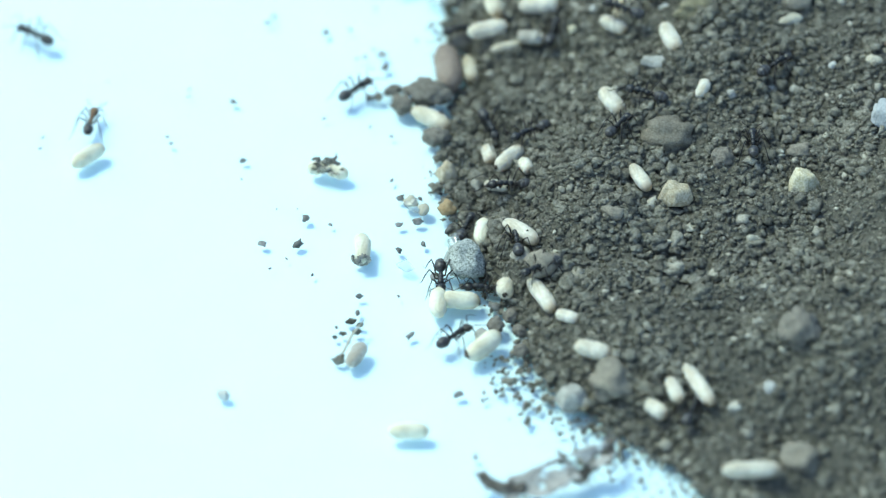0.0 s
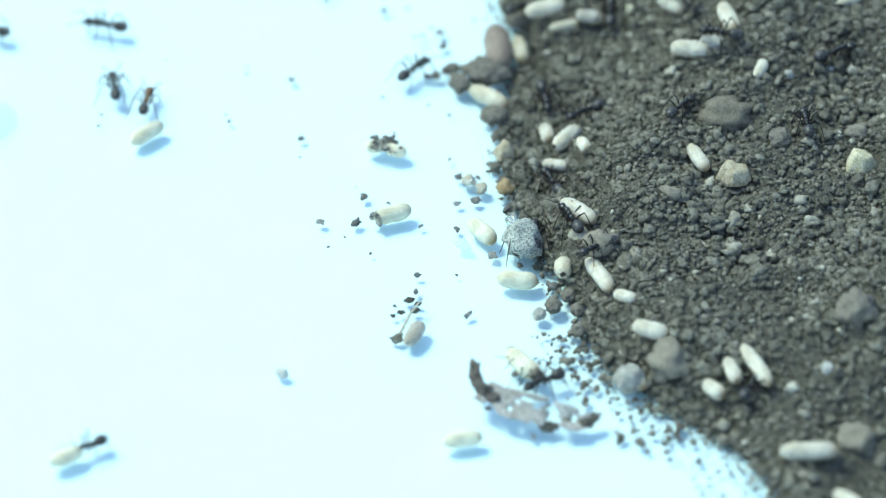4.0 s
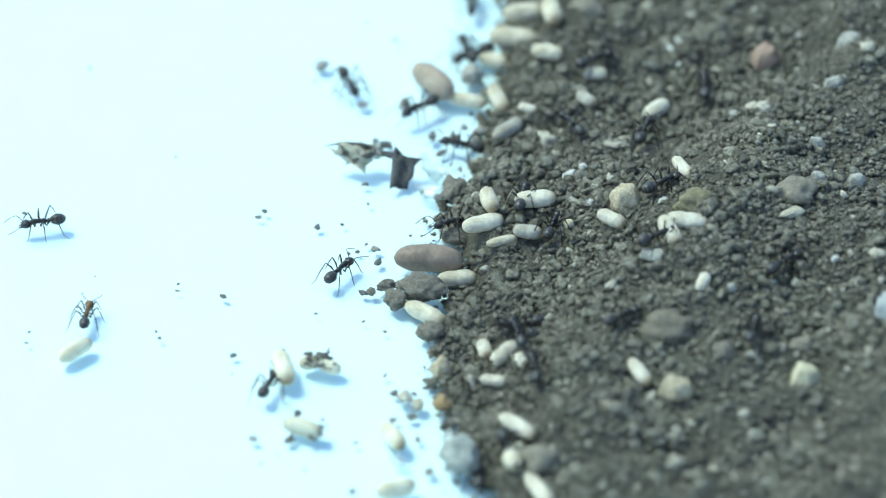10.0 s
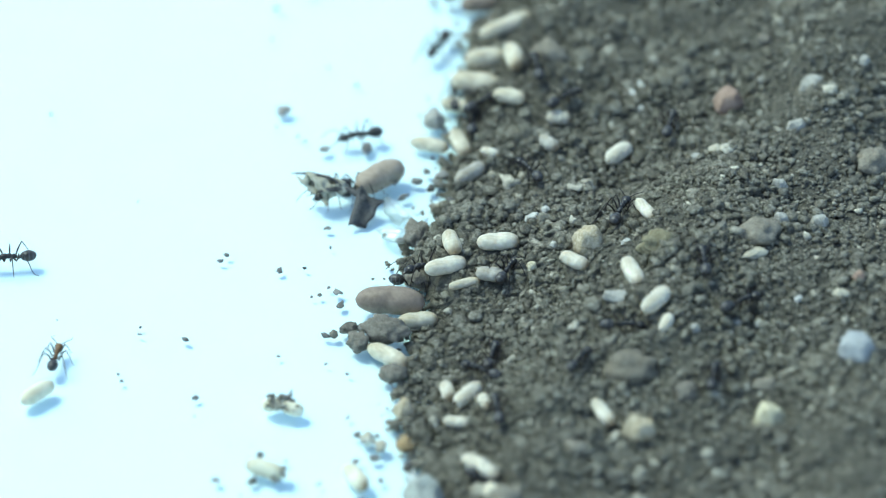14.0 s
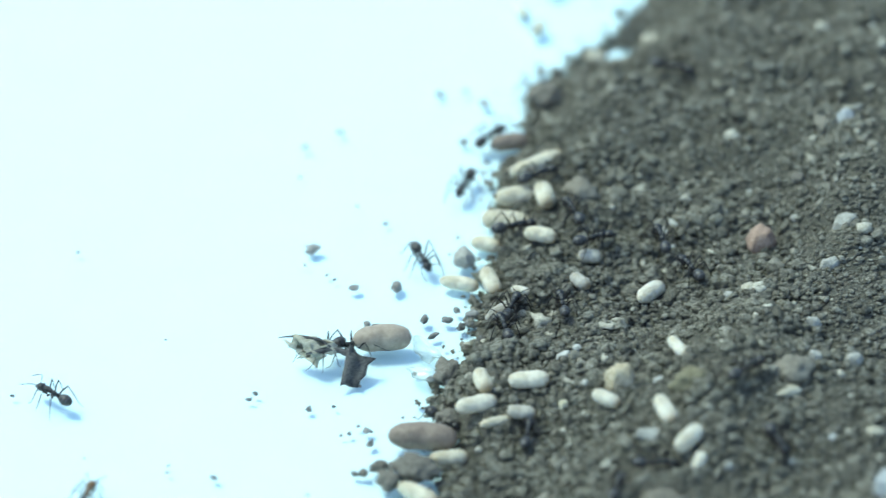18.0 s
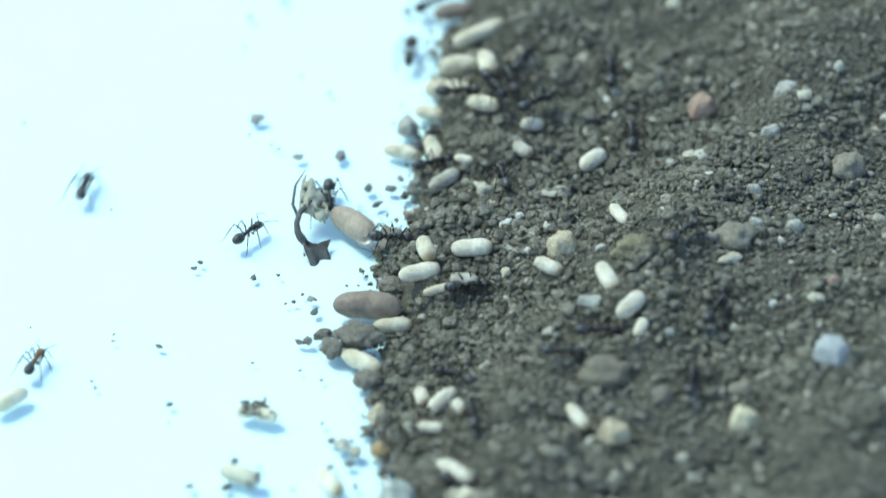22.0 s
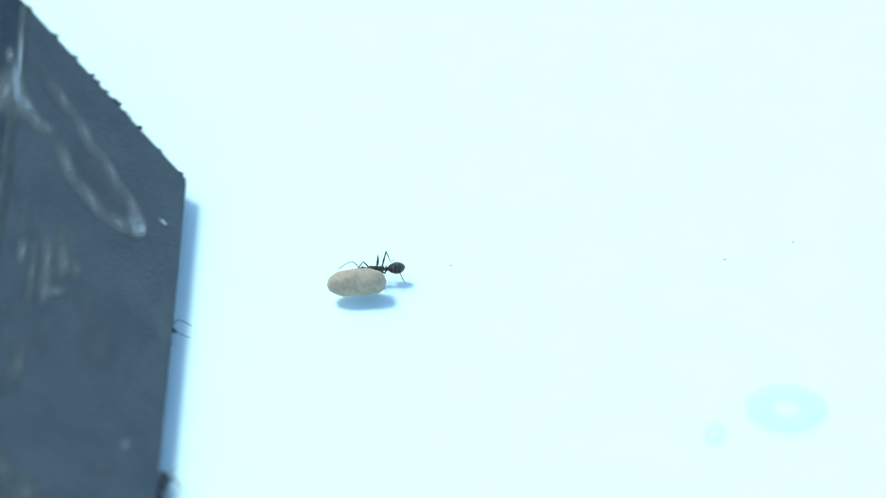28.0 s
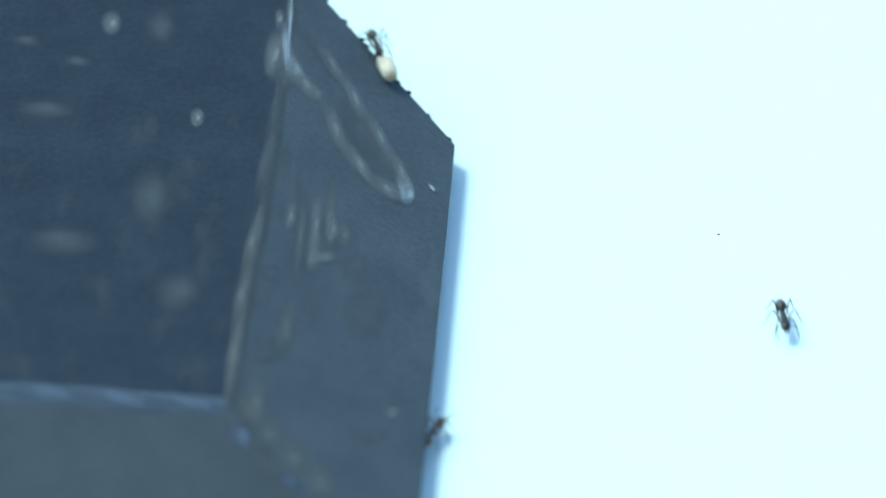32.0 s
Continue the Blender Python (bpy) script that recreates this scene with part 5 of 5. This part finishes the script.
TRACK['granite_ant'] = [(6, 14.7, -30.1, -149), (7.5, 11.6, -8.5, -110), (8, 6.3, -8.6, -103), (8.5, 4.5, -10.0, -93), (9, -0.2, -19.9, -93), (9.5, 0.6, -22.6, -103), (10, 10.5, -24.6, -70), (12, 12.2, -23.5, -43)]
TRACK['granite_ant_load'] = [(6, 9.7, -30.7, 90), (7.5, 10.4, -12.4, 70), (8, 5.6, -12.2, 77), (8.5, 5.2, -14.8, 87), (9, -0.5, -24.4, 87), (9.5, 0.1, -27.1, 77), (10, 11.2, -28.5, 110), (12, 13.7, -27.3, 137)]
TRACK['north_ant'] = [(0, 3.2, 73.6, -117), (9, -9.9, 70.7, -103), (9.5, -10.5, 64.9, -96), (10, -11.1, 62.0, -70), (10.5, -3.6, 60.5, -54), (11, -1.3, 61.4, -70), (12, -1.6, 58.7, -149), (13, -0.1, 59.7, 172), (13.5, -3.3, 59.9, -164), (15.5, -4.1, 59.0, 164), (16, -11.0, 77.1, 137), (16.5, -9.4, 82.5, 117), (17.5, -1.2, 68.3, -31), (18.5, 1.0, 61.9, -84), (19.5, -1.4, 60.9, 84), (20.5, -0.4, 57.5, 31), (21.5, 6.5, 57.2, 16), (22.5, 11.9, 62.6, 110)]
TRACK['leaf_ant'] = [(0, 3.0, 60.3, -103), (9, 2.2, 52.2, -126), (10, -0.6, 55.3, -143), (11, -2.3, 50.8, -126), (12, -7.5, 48.1, -143), (13, -7.8, 46.4, -143), (15.5, -8.3, 44.8, -143), (17, -11.4, 41.2, -143), (18.5, -13.0, 41.0, -131), (20, -11.3, 42.8, -110), (20.5, -10.9, 43.6, -126), (21, -9.4, 40.0, 180), (21.5, -9.8, 38.6, 110), (22, -6.4, 43.9, 90), (22.5, -6.5, 49.5, 103), (23, -4.1, 45.1, 84), (23.5, 1.6, 47.1, 43), (24, 7.2, 49.4, 0)]
TRACK['carrier'] = [(0, 10.9, 45.1, -149), (9, 8.8, 68.1, -137), (10, 7.3, 68.6, -149), (11, 3.5, 58.1, -149), (12, 2.1, 57.1, -149), (13, -4.5, 50.4, 31), (15.5, -3.4, 45.8, 31), (17.5, -9.6, 42.2, 16), (18.5, -10.2, 42.7, 0), (20, -11.3, 40.5, 16), (20.5, -7.7, 42.9, 0), (21, -8.3, 39.0, 16), (21.5, -6.6, 42.7, -70), (22, -4.7, 47.2, -90), (22.5, -5.4, 43.2, -70), (23, -7.5, 37.9, -103), (23.5, -14.9, 31.7, -156), (24, -29.4, 35.5, 156), (24.5, -43.3, 46.1, 137), (25, -56.5, 53.4, 161), (25.5, -70.6, 56.2, 177), (26, -88.1, 53.5, -167), (26.5, -101.0, 45.6, -164), (28.5, -142.4, 29.1, -170), (28.8, -148.7, 28.0, -170), (29.2, -157.3, 25.6, -172), (29.5, -161.4, 24.1, -164), (30, -175.1, 24.8, 180), (31, -185.3, 25.0, 180)]
TRACK['carrier_load'] = [(0, 7.7, 47.7, -54), (9, 1.9, 61.3, -58), (10, 1.1, 61.2, -54), (11, 0.2, 54.7, 16), (12, 0.1, 53.9, 43), (13, -0.6, 50.8, 41), (15.5, -1.5, 46.3, 31), (16, -2.0, 44.5, 22), (17, -5.3, 43.3, 84), (17.5, -4.0, 45.5, 37), (18.5, -6.4, 41.2, 0), (20, -6.5, 40.7, 49), (20.5, -4.9, 44.1, 54), (21, -6.0, 40.3, 64), (21.5, -4.3, 39.6, -31), (22, -1.4, 39.3, -49), (22.5, -2.3, 35.1, -45), (23, -8.7, 30.1, 77), (23.5, -18.8, 29.0, 19), (24, -33.4, 35.5, -16), (24.5, -46.7, 46.6, -45), (25, -60.7, 54.2, -22), (25.5, -75.6, 53.0, 0), (26, -92.5, 48.9, 13), (26.5, -105.2, 39.9, 22), (28.5, -146.9, 25.9, 6), (28.8, -154.0, 24.6, 6), (29.2, -161.5, 21.1, 8), (29.5, -166.2, 20.6, 8), (30, -179.9, 21.6, 8), (31, -190.1, 21.7, 8)]
TRACK['leaf'] = [(9, -6.8, 42.1, 160), (10, -7.0, 41.9, 160), (11, -6.8, 45.8, 155), (12, -6.9, 46.4, 152), (13, -6.8, 45.1, 150), (15.5, -7.6, 42.1, 150), (17, -10.8, 39.2, 152), (18.5, -12.8, 37.7, 155), (19, -12.2, 36.0, 152), (19.5, -11.6, 36.2, 152), (20, -12.5, 34.9, 152), (20.4, -11.7, 38.5, 168), (20.7, -11.5, 37.7, 140), (21, -12.0, 36.8, 118), (21.5, -10.5, 39.2, 122), (22, -7.5, 40.5, 97), (22.5, -7.3, 41.4, 22), (23, -6.3, 41.9, 22), (23.5, -8.1, 39.1, 26), (24, -9.0, 39.1, 15), (24.5, -6.7, 38.3, 15), (24.8, -5.7, 39.4, 15), (26, -8.2, 39.6, 15)]
TRACK['gyne'] = [(0, 1.8, 18.8, -85), (7.5, 0.2, 18.3, -85), (8, 0.7, 19.8, -84), (8.4, -0.9, 18.4, -31), (9, 0.1, 19.6, -5), (13, -0.1, 19.7, -5), (18.5, 0.3, 20.4, -5), (24.8, 0.4, 20.0, -5)]
TRACK['tip_cocoon'] = [(0, -10.7, -20.6, 89), (1.4, -11.0, -21.9, 89), (1.9, -14.6, -17.6, 24), (5.5, -14.6, -17.6, 22), (9, -14.3, -17.3, 22), (9.5, -14.9, -17.9, 84), (10, -18.0, -17.1, 156)]
TRACK['side_cocoon'] = [(0, 5.2, 19.5, -83), (7.5, 3.7, 19.0, -81), (8, 3.6, 20.1, -77), (8.4, 1.9, 14.9, -31), (9, 4.1, 16.2, 6), (13, 3.8, 16.5, 6), (18.5, 3.9, 16.7, 6)]
TRACK['stone_load'] = [(0, 0.2, -32.5, 89), (1, -0.3, -30.5, 77), (1.5, -1.6, -25.5, 31), (2, -2.4, -22.4, -43), (4.5, -1.6, -21.6, -52), (5.5, -1.2, -22.8, -52), (6.5, -1.5, -22.2, -49), (7, -0.8, -21.6, -77), (7.5, -1.1, -20.7, -87), (8, -3.6, -19.2, -72), (8.5, -3.0, -17.4, -13), (9, -5.5, -19.0, -61)]
TRACK['lower_load'] = [(0, 6.3, -42.0, 49), (0.5, 3.3, -43.5, 49), (1, 4.3, -45.0, 49), (1.5, -0.9, -43.8, 70), (2, -4.4, -43.4, 8), (2.5, -1.8, -52.8, -31), (4.5, 5.3, -49.3, -54), (5.5, 9.1, -48.8, -43), (6, 9.3, -53.2, -43), (6.5, 6.6, -39.2, -70), (7, -0.7, -25.3, -84), (7.5, -3.6, -14.0, -110), (8, -3.6, -9.6, -99), (8.5, -5.4, -10.5, -87), (9, -11.7, -8.8, -87), (9.5, -13.9, -7.0, -84), (10, -20.5, -4.1, -81), (10.5, -33.5, -2.3, -43), (11, -45.7, -10.6, -16), (11.4, -55.8, -14.5, -16), (12, -74.7, -23.8, -16), (14, -132.6, -113.6, -16)]
TRACK['pebble_cocoon'] = [(0, 3.1, -31.8, -6), (5.5, 3.1, -32.0, -6), (6.3, 3.2, -31.8, -31), (7, -2.4, -27.6, -70), (7.5, -5.0, -30.7, 19), (9, -5.1, -30.3, 19)]
TRACK['low_cocoon'] = [(0, -4.3, -59.9, 2), (1.5, -4.2, -59.5, 8), (4.5, -5.0, -66.5, 16), (5.5, -3.7, -65.9, 22), (7, -4.9, -62.0, 22)]
TRACK['tug_cocoon'] = [(0, 25.3, 2.4, -63), (1.5, 25.5, 2.4, -58), (4.5, 30.6, 8.4, 0), (5.5, 35.0, 9.3, 6), (6, 33.1, 14.5, -24), (7, 30.3, 16.0, -31), (8, 30.0, 14.8, -37), (9, 29.4, 7.5, -37), (10, 36.4, 13.9, -13), (11, 34.1, 14.4, 16), (13, 36.9, 5.6, 54)]
TRACK['tug_ant'] = [(0, 30.3, 1.0, 156), (1.5, 29.8, 1.2, 156), (4.5, 34.9, 7.2, 172), (5.5, 39.2, 6.9, 180), (6, 37.4, 12.2, 156), (7, 34.9, 12.9, 149), (8, 33.4, 11.0, 149), (9, 33.6, 1.8, 137), (10, 32.0, 10.3, 31), (11, 30.9, 12.3, 0), (13, 32.1, 2.2, 0)]
TRACK['plate_a'] = [(28.5, -160.8, -20.2, 84), (28.7, -160.7, 18.5, 70), (28.9, -160.7, 14.0, 0), (29.1, -153.0, 12.4, 0), (29.3, -146.7, 12.9, 8), (29.5, -144.5, 10.5, -24), (29.7, -138.5, 4.8, -37), (29.9, -132.8, -3.4, -43), (30.1, -126.3, -9.7, -37), (30.4, -111.3, -15.1, -8), (30.7, -104.8, -15.9, 0), (31.2, -89.4, -18.2, 0)]
TRACK['plate_b'] = [(28.5, -167.9, 49.8, 0), (29.1, -161.6, 52.3, 0), (29.3, -150.4, 47.1, -8), (29.5, -144.6, 43.8, 0), (29.7, -144.2, 41.7, -54), (29.9, -138.6, 31.6, -49), (30.1, -131.4, 19.3, -54), (30.4, -117.8, 17.2, 16), (30.7, -117.9, 33.9, 77), (31, -112.6, 54.7, 70), (31.3, -108.7, 61.7, 16), (31.45, -111.2, 53.2, -70), (31.6, -114.2, 42.0, -81), (31.8, -114.2, 26.2, -81), (32, -112.8, 14.8, -79)]
TRACK['plate_c'] = [(28.5, -164.4, 15.7, 0), (29.3, -165.2, 14.2, 43), (29.5, -160.9, 20.1, 54), (29.7, -158.5, 22.8, 63), (29.9, -154.2, 32.1, 77), (30.1, -154.8, 43.2, 93), (30.4, -160.8, 59.8, 110), (30.55, -165.0, 63.3, 96), (30.7, -163.7, 62.0, 43), (31, -154.1, 65.0, 49), (31.3, -134.7, 70.5, 8), (31.6, -115.8, 67.9, 0), (31.8, -102.9, 63.4, -16), (32, -89.6, 60.8, -16)]
TRACK['plate_d'] = [(28.5, -123.0, -37.4, 90), (29.3, -140.7, -33.2, 84), (29.5, -142.0, -25.5, 81), (29.7, -138.8, -15.4, 103), (29.9, -147.0, -18.3, 164), (30.1, -160.7, -19.3, 180), (30.4, -160.0, -14.8, 96), (30.7, -160.3, -21.1, -149), (31, -165.3, -18.8, -149), (31.6, -162.3, -18.6, 43), (32, -160.5, -15.1, 70)]
TRACK['plate_e'] = [(28.5, -214.4, -11.9, 0), (29.1, -208.7, -14.9, 0), (29.5, -208.0, -17.7, 0), (30, -208.2, -19.6, 0), (30.4, -207.8, -19.3, 16), (30.7, -208.8, -19.6, 54), (31, -204.5, -9.9, 96), (31.3, -211.9, 12.7, 103), (31.6, -218.6, 42.5, 96), (31.9, -221.7, 77.4, 96)]
TRACK['plate_f'] = [(28.5, -221.5, -24.2, 0), (30.1, -220.6, -29.0, 0), (30.4, -192.3, -25.9, -16), (30.5, -181.5, -29.7, -54), (30.7, -176.4, -42.0, -77), (31, -174.4, -56.7, -77)]
TRACK['plate_g'] = [(28.5, -153.3, 121.6, -84), (31, -179.4, 77.4, -90), (31.3, -179.5, 66.2, -84), (31.6, -179.4, 65.6, -84), (31.8, -178.2, 65.4, -77), (32, -173.5, 61.7, -72)]
TRACK['plate_g_load'] = [(28.5, -152.9, 113.3, -77), (31, -178.6, 72.4, -77), (31.3, -178.4, 63.5, -76), (31.6, -178.5, 61.9, -75), (31.8, -177.5, 60.7, -70), (32, -171.6, 57.3, -69)]
TRACK['pebble_ant'] = [(0, 7.0, -29.5, 172), (1, 5.8, -32.8, 156), (2, 4.5, -29.4, 149), (2.5, -4.1, -30.6, 137), (4.5, 6.1, -23.2, 84), (6, 9.9, -26.4, 90), (8, 14.4, -10.4, 96)]
TRACK['cocoon_keeper'] = [(0, 10.7, -9.0, 180), (1, 8.9, -11.8, 167), (2, 10.0, -10.3, 137), (4.5, 8.2, -10.9, 110), (6, 14.5, -7.7, 96), (8, 12.6, 0.7, 149)]
TRACK['edge_helper'] = [(9, 6.2, 44.8, 164), (10.5, 5.1, 49.6, 164), (11.5, 7.1, 54.0, 149), (12, 6.7, 53.9, 137), (13, 11.1, 62.4, 103), (15.5, 12.9, 56.6, 70), (16.5, 11.1, 55.8, 54), (18, 17.6, 77.1, 31), (19.5, 26.2, 68.0, 16), (21, 26.4, 75.8, 43), (22.5, 22.8, 72.1, 70)]
TRACK['sentry_ant'] = [(9.5, 6.4, 69.4, 106), (10.5, 6.4, 70.0, 106), (11.5, 7.2, 70.0, 106), (12, 7.2, 69.6, 104), (13, 9.8, 66.1, 96), (13.5, 10.3, 66.2, 93), (15.5, 6.8, 83.4, 84), (16.5, 4.5, 83.7, 84), (18, 21.6, 133.8, 70), (19.5, 38.4, 155.2, 77)]
# x, y, heading before; start and end of the walk; x, y, heading after
SOIL_ANTS = [
    (7.7, 5.1, -70, 8, 13.5, 22.3, 68.5, 96),
    (27.4, 18.2, 149, 8.4, 13.8, 38.6, 101.9, -31),
    (11.3, -22.9, 96, 8.8, 14.1, 13.9, 67.3, 16),
    (35.3, -58.5, 70, 9.2, 14.4, 44.7, 17.0, 43),
]
SOIL_ANTS += [
    (13.8, 1.4, -149, 13, 18.5, 14.3, 19.1, 8),
    (33.2, 24.0, 31, 13.5, 18.9, 35.9, 70.2, 70),
    (26.0, -4.8, 54, 14, 19.3, 26.9, -2.7, 0),
    (17.2, 22.0, 77, 14.5, 19.7, 9.3, 52.6, 16),
    (4.8, 25.8, -164, 15, 20.1, 18.8, 65.6, -93),
    (40.0, 54.5, 84, 15.5, 20.5, 39.5, 55.4, 90),
    (48.6, 5.4, 43, 16, 20.9, 48.9, 4.8, 43),
    (20.5, 45.4, 110, 32, 32, 20.5, 45.4, 110),
    (25.2, 60.7, 31, 32, 32, 25.2, 60.7, 31),
    (45.1, -9.9, 90, 32, 32, 45.1, -9.9, 90),
    (11.1, 93.6, 31, 32, 32, 11.1, 93.6, 31),
    (7.8, 82.0, -103, 32, 32, 7.8, 82.0, -103),
]


def plate_edge(x):
    """Height of the cover's cut edge."""
    return RIM_Z + (TOP_Z - RIM_Z) * min(1.0, max(0.0, (RIM_BACK[0] - x) / (RIM_BACK[0] - TOP_BACK[0])))


def motions():
    leaf, scrap = dried_leaf(), bark_scrap()
    # both lie propped up, their upper edge off the floor
    for ob, key, lean, lift in ((leaf, "leaf", 30, 1.2), (scrap, "bark", 22, 0.9)):
        walk(ob, [(t, pose(x * M, y * M, lift * M, lean, 0, 0) @ pose(0, 0, 0, 0, 0, h)) for t, x, y, h in even(TRACK[key])])
    # the blade swings and the stem rolls over as the ants turn the leaf round
    blade, stem, twig = (next(c for c in leaf.children if c.name.startswith(k)) for k in ("blade", "stem", "side_stem"))
    walk(blade, [(t, pose(x * M, y * M, 0.1 * M, 0, 0, a)) for t, x, y, a in ((0, -1.8, -2.8, -87), (20, -1.8, -2.8, -87), (20.4, -2.6, -0.6, -40), (20.8, -3.17, 1.29, 0), (32, -3.17, 1.29, 0))])
    for ob in (stem, twig):
        walk(ob, [(t, pose(0, 0, 1.6 * M, a, 0, 0)) for t, a in ((0, 180), (20, 180), (20.4, 120), (20.8, 60), (21.3, 0), (32, 0))])
    loads = {
        "cocoon_runner_load": ("y", 5.4, 2.4, 1.3, "yellow-cream cocoon carried by a running ant"),
        "lower_load": ("y", 7.0, 3.0, 1.6, "yellow-cream cocoon that an ant drags away over the sheet"),
        "granite_ant_load": ("c", 3.6, 2.6, 1.3, "short cream cocoon held by an ant"),
        "carrier_load": ("p", 8.6, 4.0, 2.0, "large pale brown cocoon dragged by a black ant"),
        "gyne": ("b", 10.0, 4.2, 2.1, "large smooth brown cocoon at the edge of the soil"),
        "tip_cocoon": ("y", 5.9, 2.6, 1.3, "cream cocoon with soil grains stuck to one end"),
        "stone_load": ("y", 5.8, 2.7, 1.35, "yellow-cream cocoon pulled from the pebble by an ant"),
        "pebble_cocoon": ("y", 6.0, 2.7, 1.35, "yellow-cream cocoon beside the granite pebble"),
        "side_cocoon": ("c", 5.8, 2.5, 1.25, "cream cocoon lying against the large brown cocoon"),
        "low_cocoon": ("y", 5.8, 2.5, 1.25, "pale yellow-cream cocoon lying on the clear sheet"),
        "tug_cocoon": ("w", 6.2, 2.7, 1.2, "white cocoon tugged about by an ant on the soil"),
        "plate_g_load": ("w", 5.2, 2.6, 4.9, "white cocoon carried over the edge of the black cover"),
    }
    made = {k: cocoon(v[0], 0, 0, 0, v[1], v[2], 0, k in ("lower_load", "granite_ant_load"), v[4]) for k, v in loads.items()}
    for key, (tone, length, width, z, label) in loads.items():
        ob = made[key]
        rows = even(TRACK[key])
        if key == "plate_g_load":
            walk(ob, [(t, pose(x * M, y * M, (plate_edge(x) + 1.3) * M, 0, 0, h)) for t, x, y, h in rows])
            continue
        walk(ob, [(t, pose(x * M, y * M, (z + max(0.0, ground(x, y) - 0.25)) * M, 0, 0, h)) for t, x, y, h in rows])
        if key == "tip_cocoon":
            for k in range(60):
                c = new("soil_grain", (DUST_MESH, GRIT_MESH)[k % 2][k % 10])
                c.parent = ob
                x, a, s = -1.8 - 1.25 * (k * 0.618 % 1), k * 2.4, 0.24 + 0.16 * (k * 0.37 % 1)
                w = 1.3 * max(0.0, 1 - (abs(x) / 3.05) ** 2.7) ** 0.5 + 0.08
                c.matrix_basis = pose(x * M, w * math.cos(a) * M, w * math.sin(a) * M) @ Matrix.Scale(s, 4)
    walkers = {
        "amber_ant": ("amber", "amber-bodied ant standing over a cocoon on the clear sheet", 0.92, 0),
        "west_ant": ("black", "dark ant standing on the clear sheet", 1.0, 0),
        "runner_a": ("black", "dark ant running over the clear sheet", 0.95, 0),
        "runner_b": ("black", "dark ant running over the clear sheet", 0.95, 0),
        "runner_c": ("black", "dark ant running towards the dried leaf", 0.95, 0),
        "runner_d": ("black", "dark ant running over the clear sheet", 0.95, 0),
        "runner_e": ("black", "dark ant running over the clear sheet", 0.9, 0),
        "cocoon_runner": ("black", "dark ant carrying a cocoon over the sheet", 0.95, 0),
        "edge_ant": ("black", "black ant waiting beside the soil's edge", 1.0, 0),
        "stone_ant_a": ("black", "black ant pulling a cocoon by the granite pebble", 1.05, 0),
        "lower_ant": ("black", "black ant dragging a cream cocoon along and away", 1.0, 0),
        "bark_ant": ("black", "black ant pulling at the bark scrap", 1.0, 0.6),
        "granite_ant": ("black", "black ant with a short cocoon in its jaws", 1.0, 0),
        "north_ant": ("black", "black ant roaming along the soil's edge", 1.0, 0),
        "leaf_ant": ("black", "black ant tugging at the dried leaf", 1.0, 0.6),
        "carrier": ("black", "black ant hauling a large pale brown cocoon", 1.05, 0),
        "sentry_ant": ("black", "black ant bent over pale cocoons at the soil's edge", 1.0, 0),
        "edge_helper": ("black", "black ant climbing over a cream cocoon", 1.0, 0),
        "cocoon_keeper": ("black", "black ant crouching between cocoons on the soil", 1.0, 0),
        "pebble_ant": ("black", "black ant squeezing past the granite pebble", 1.0, 0),
        "tug_ant": ("black", "black ant tugging a white cocoon on the soil", 1.0, 0),
        "plate_a": ("black", "dark ant running out from under the black cover", 1.0, 0),
        "plate_b": ("black", "dark ant running beside the black cover", 1.0, 0),
        "plate_c": ("black", "dark ant circling the cover's corner", 1.0, 0),
        "plate_d": ("black", "dark ant slipping under the cover's rim", 1.0, 0),
        "plate_e": ("black", "dark ant walking on top of the black cover", 1.0, 16.2),
        "plate_f": ("black", "dark ant walking on top of the black cover", 1.0, 16.2),
        "plate_g": ("black", "dark ant climbing the cover's cut edge with a cocoon", 0.9, "edge"),
    }
    rng = random.Random(5)
    made = {k: ant(v[0], v[1], v[2]) for k, v in walkers.items()}
    busy = [ant("black", "black ant busy among cocoons on the soil", rng.uniform(0.92, 1.06)) for _ in SOIL_ANTS]
    for i, (key, (kind, label, size, lift)) in enumerate(walkers.items()):
        ob = made[key]
        if lift == "edge":
            rows = even(TRACK[key])
            walk(ob, [(t, pose(x * M, y * M, (plate_edge(x) + 0.2) * M, 0, 0, h)) for t, x, y, h in rows])
            gait(ob, rows, i)
            continue
        gait(ob, go(ob, TRACK[key], lift, 0.0, (7.9, 9.3) if key == "lower_ant" else ()), i)
    for i, (x0, y0, h0, t0, t1, x1, y1, h1) in enumerate(SOIL_ANTS):
        ob = busy[i]
        rows, t = [], 0.0
        while t < 32:
            k = min(1.0, max(0.0, (t - t0) / max(0.1, t1 - t0)))
            x, y = x0 + (x1 - x0) * k, y0 + (y1 - y0) * k
            h = h0 if k == 0 else h1 if k == 1 else math.degrees(math.atan2(y1 - y0, x1 - x0))
            s = 0.6 if rows else 0.0
            rows.append((t, x + rng.gauss(0, s), y + rng.gauss(0, s), h + rng.gauss(0, 20 * s)))
            t += rng.uniform(0.6, 1.6)
        rows.append((32.0, *rows[-1][1:]))
        gait(ob, go(ob, rows), i + 40)



motions()
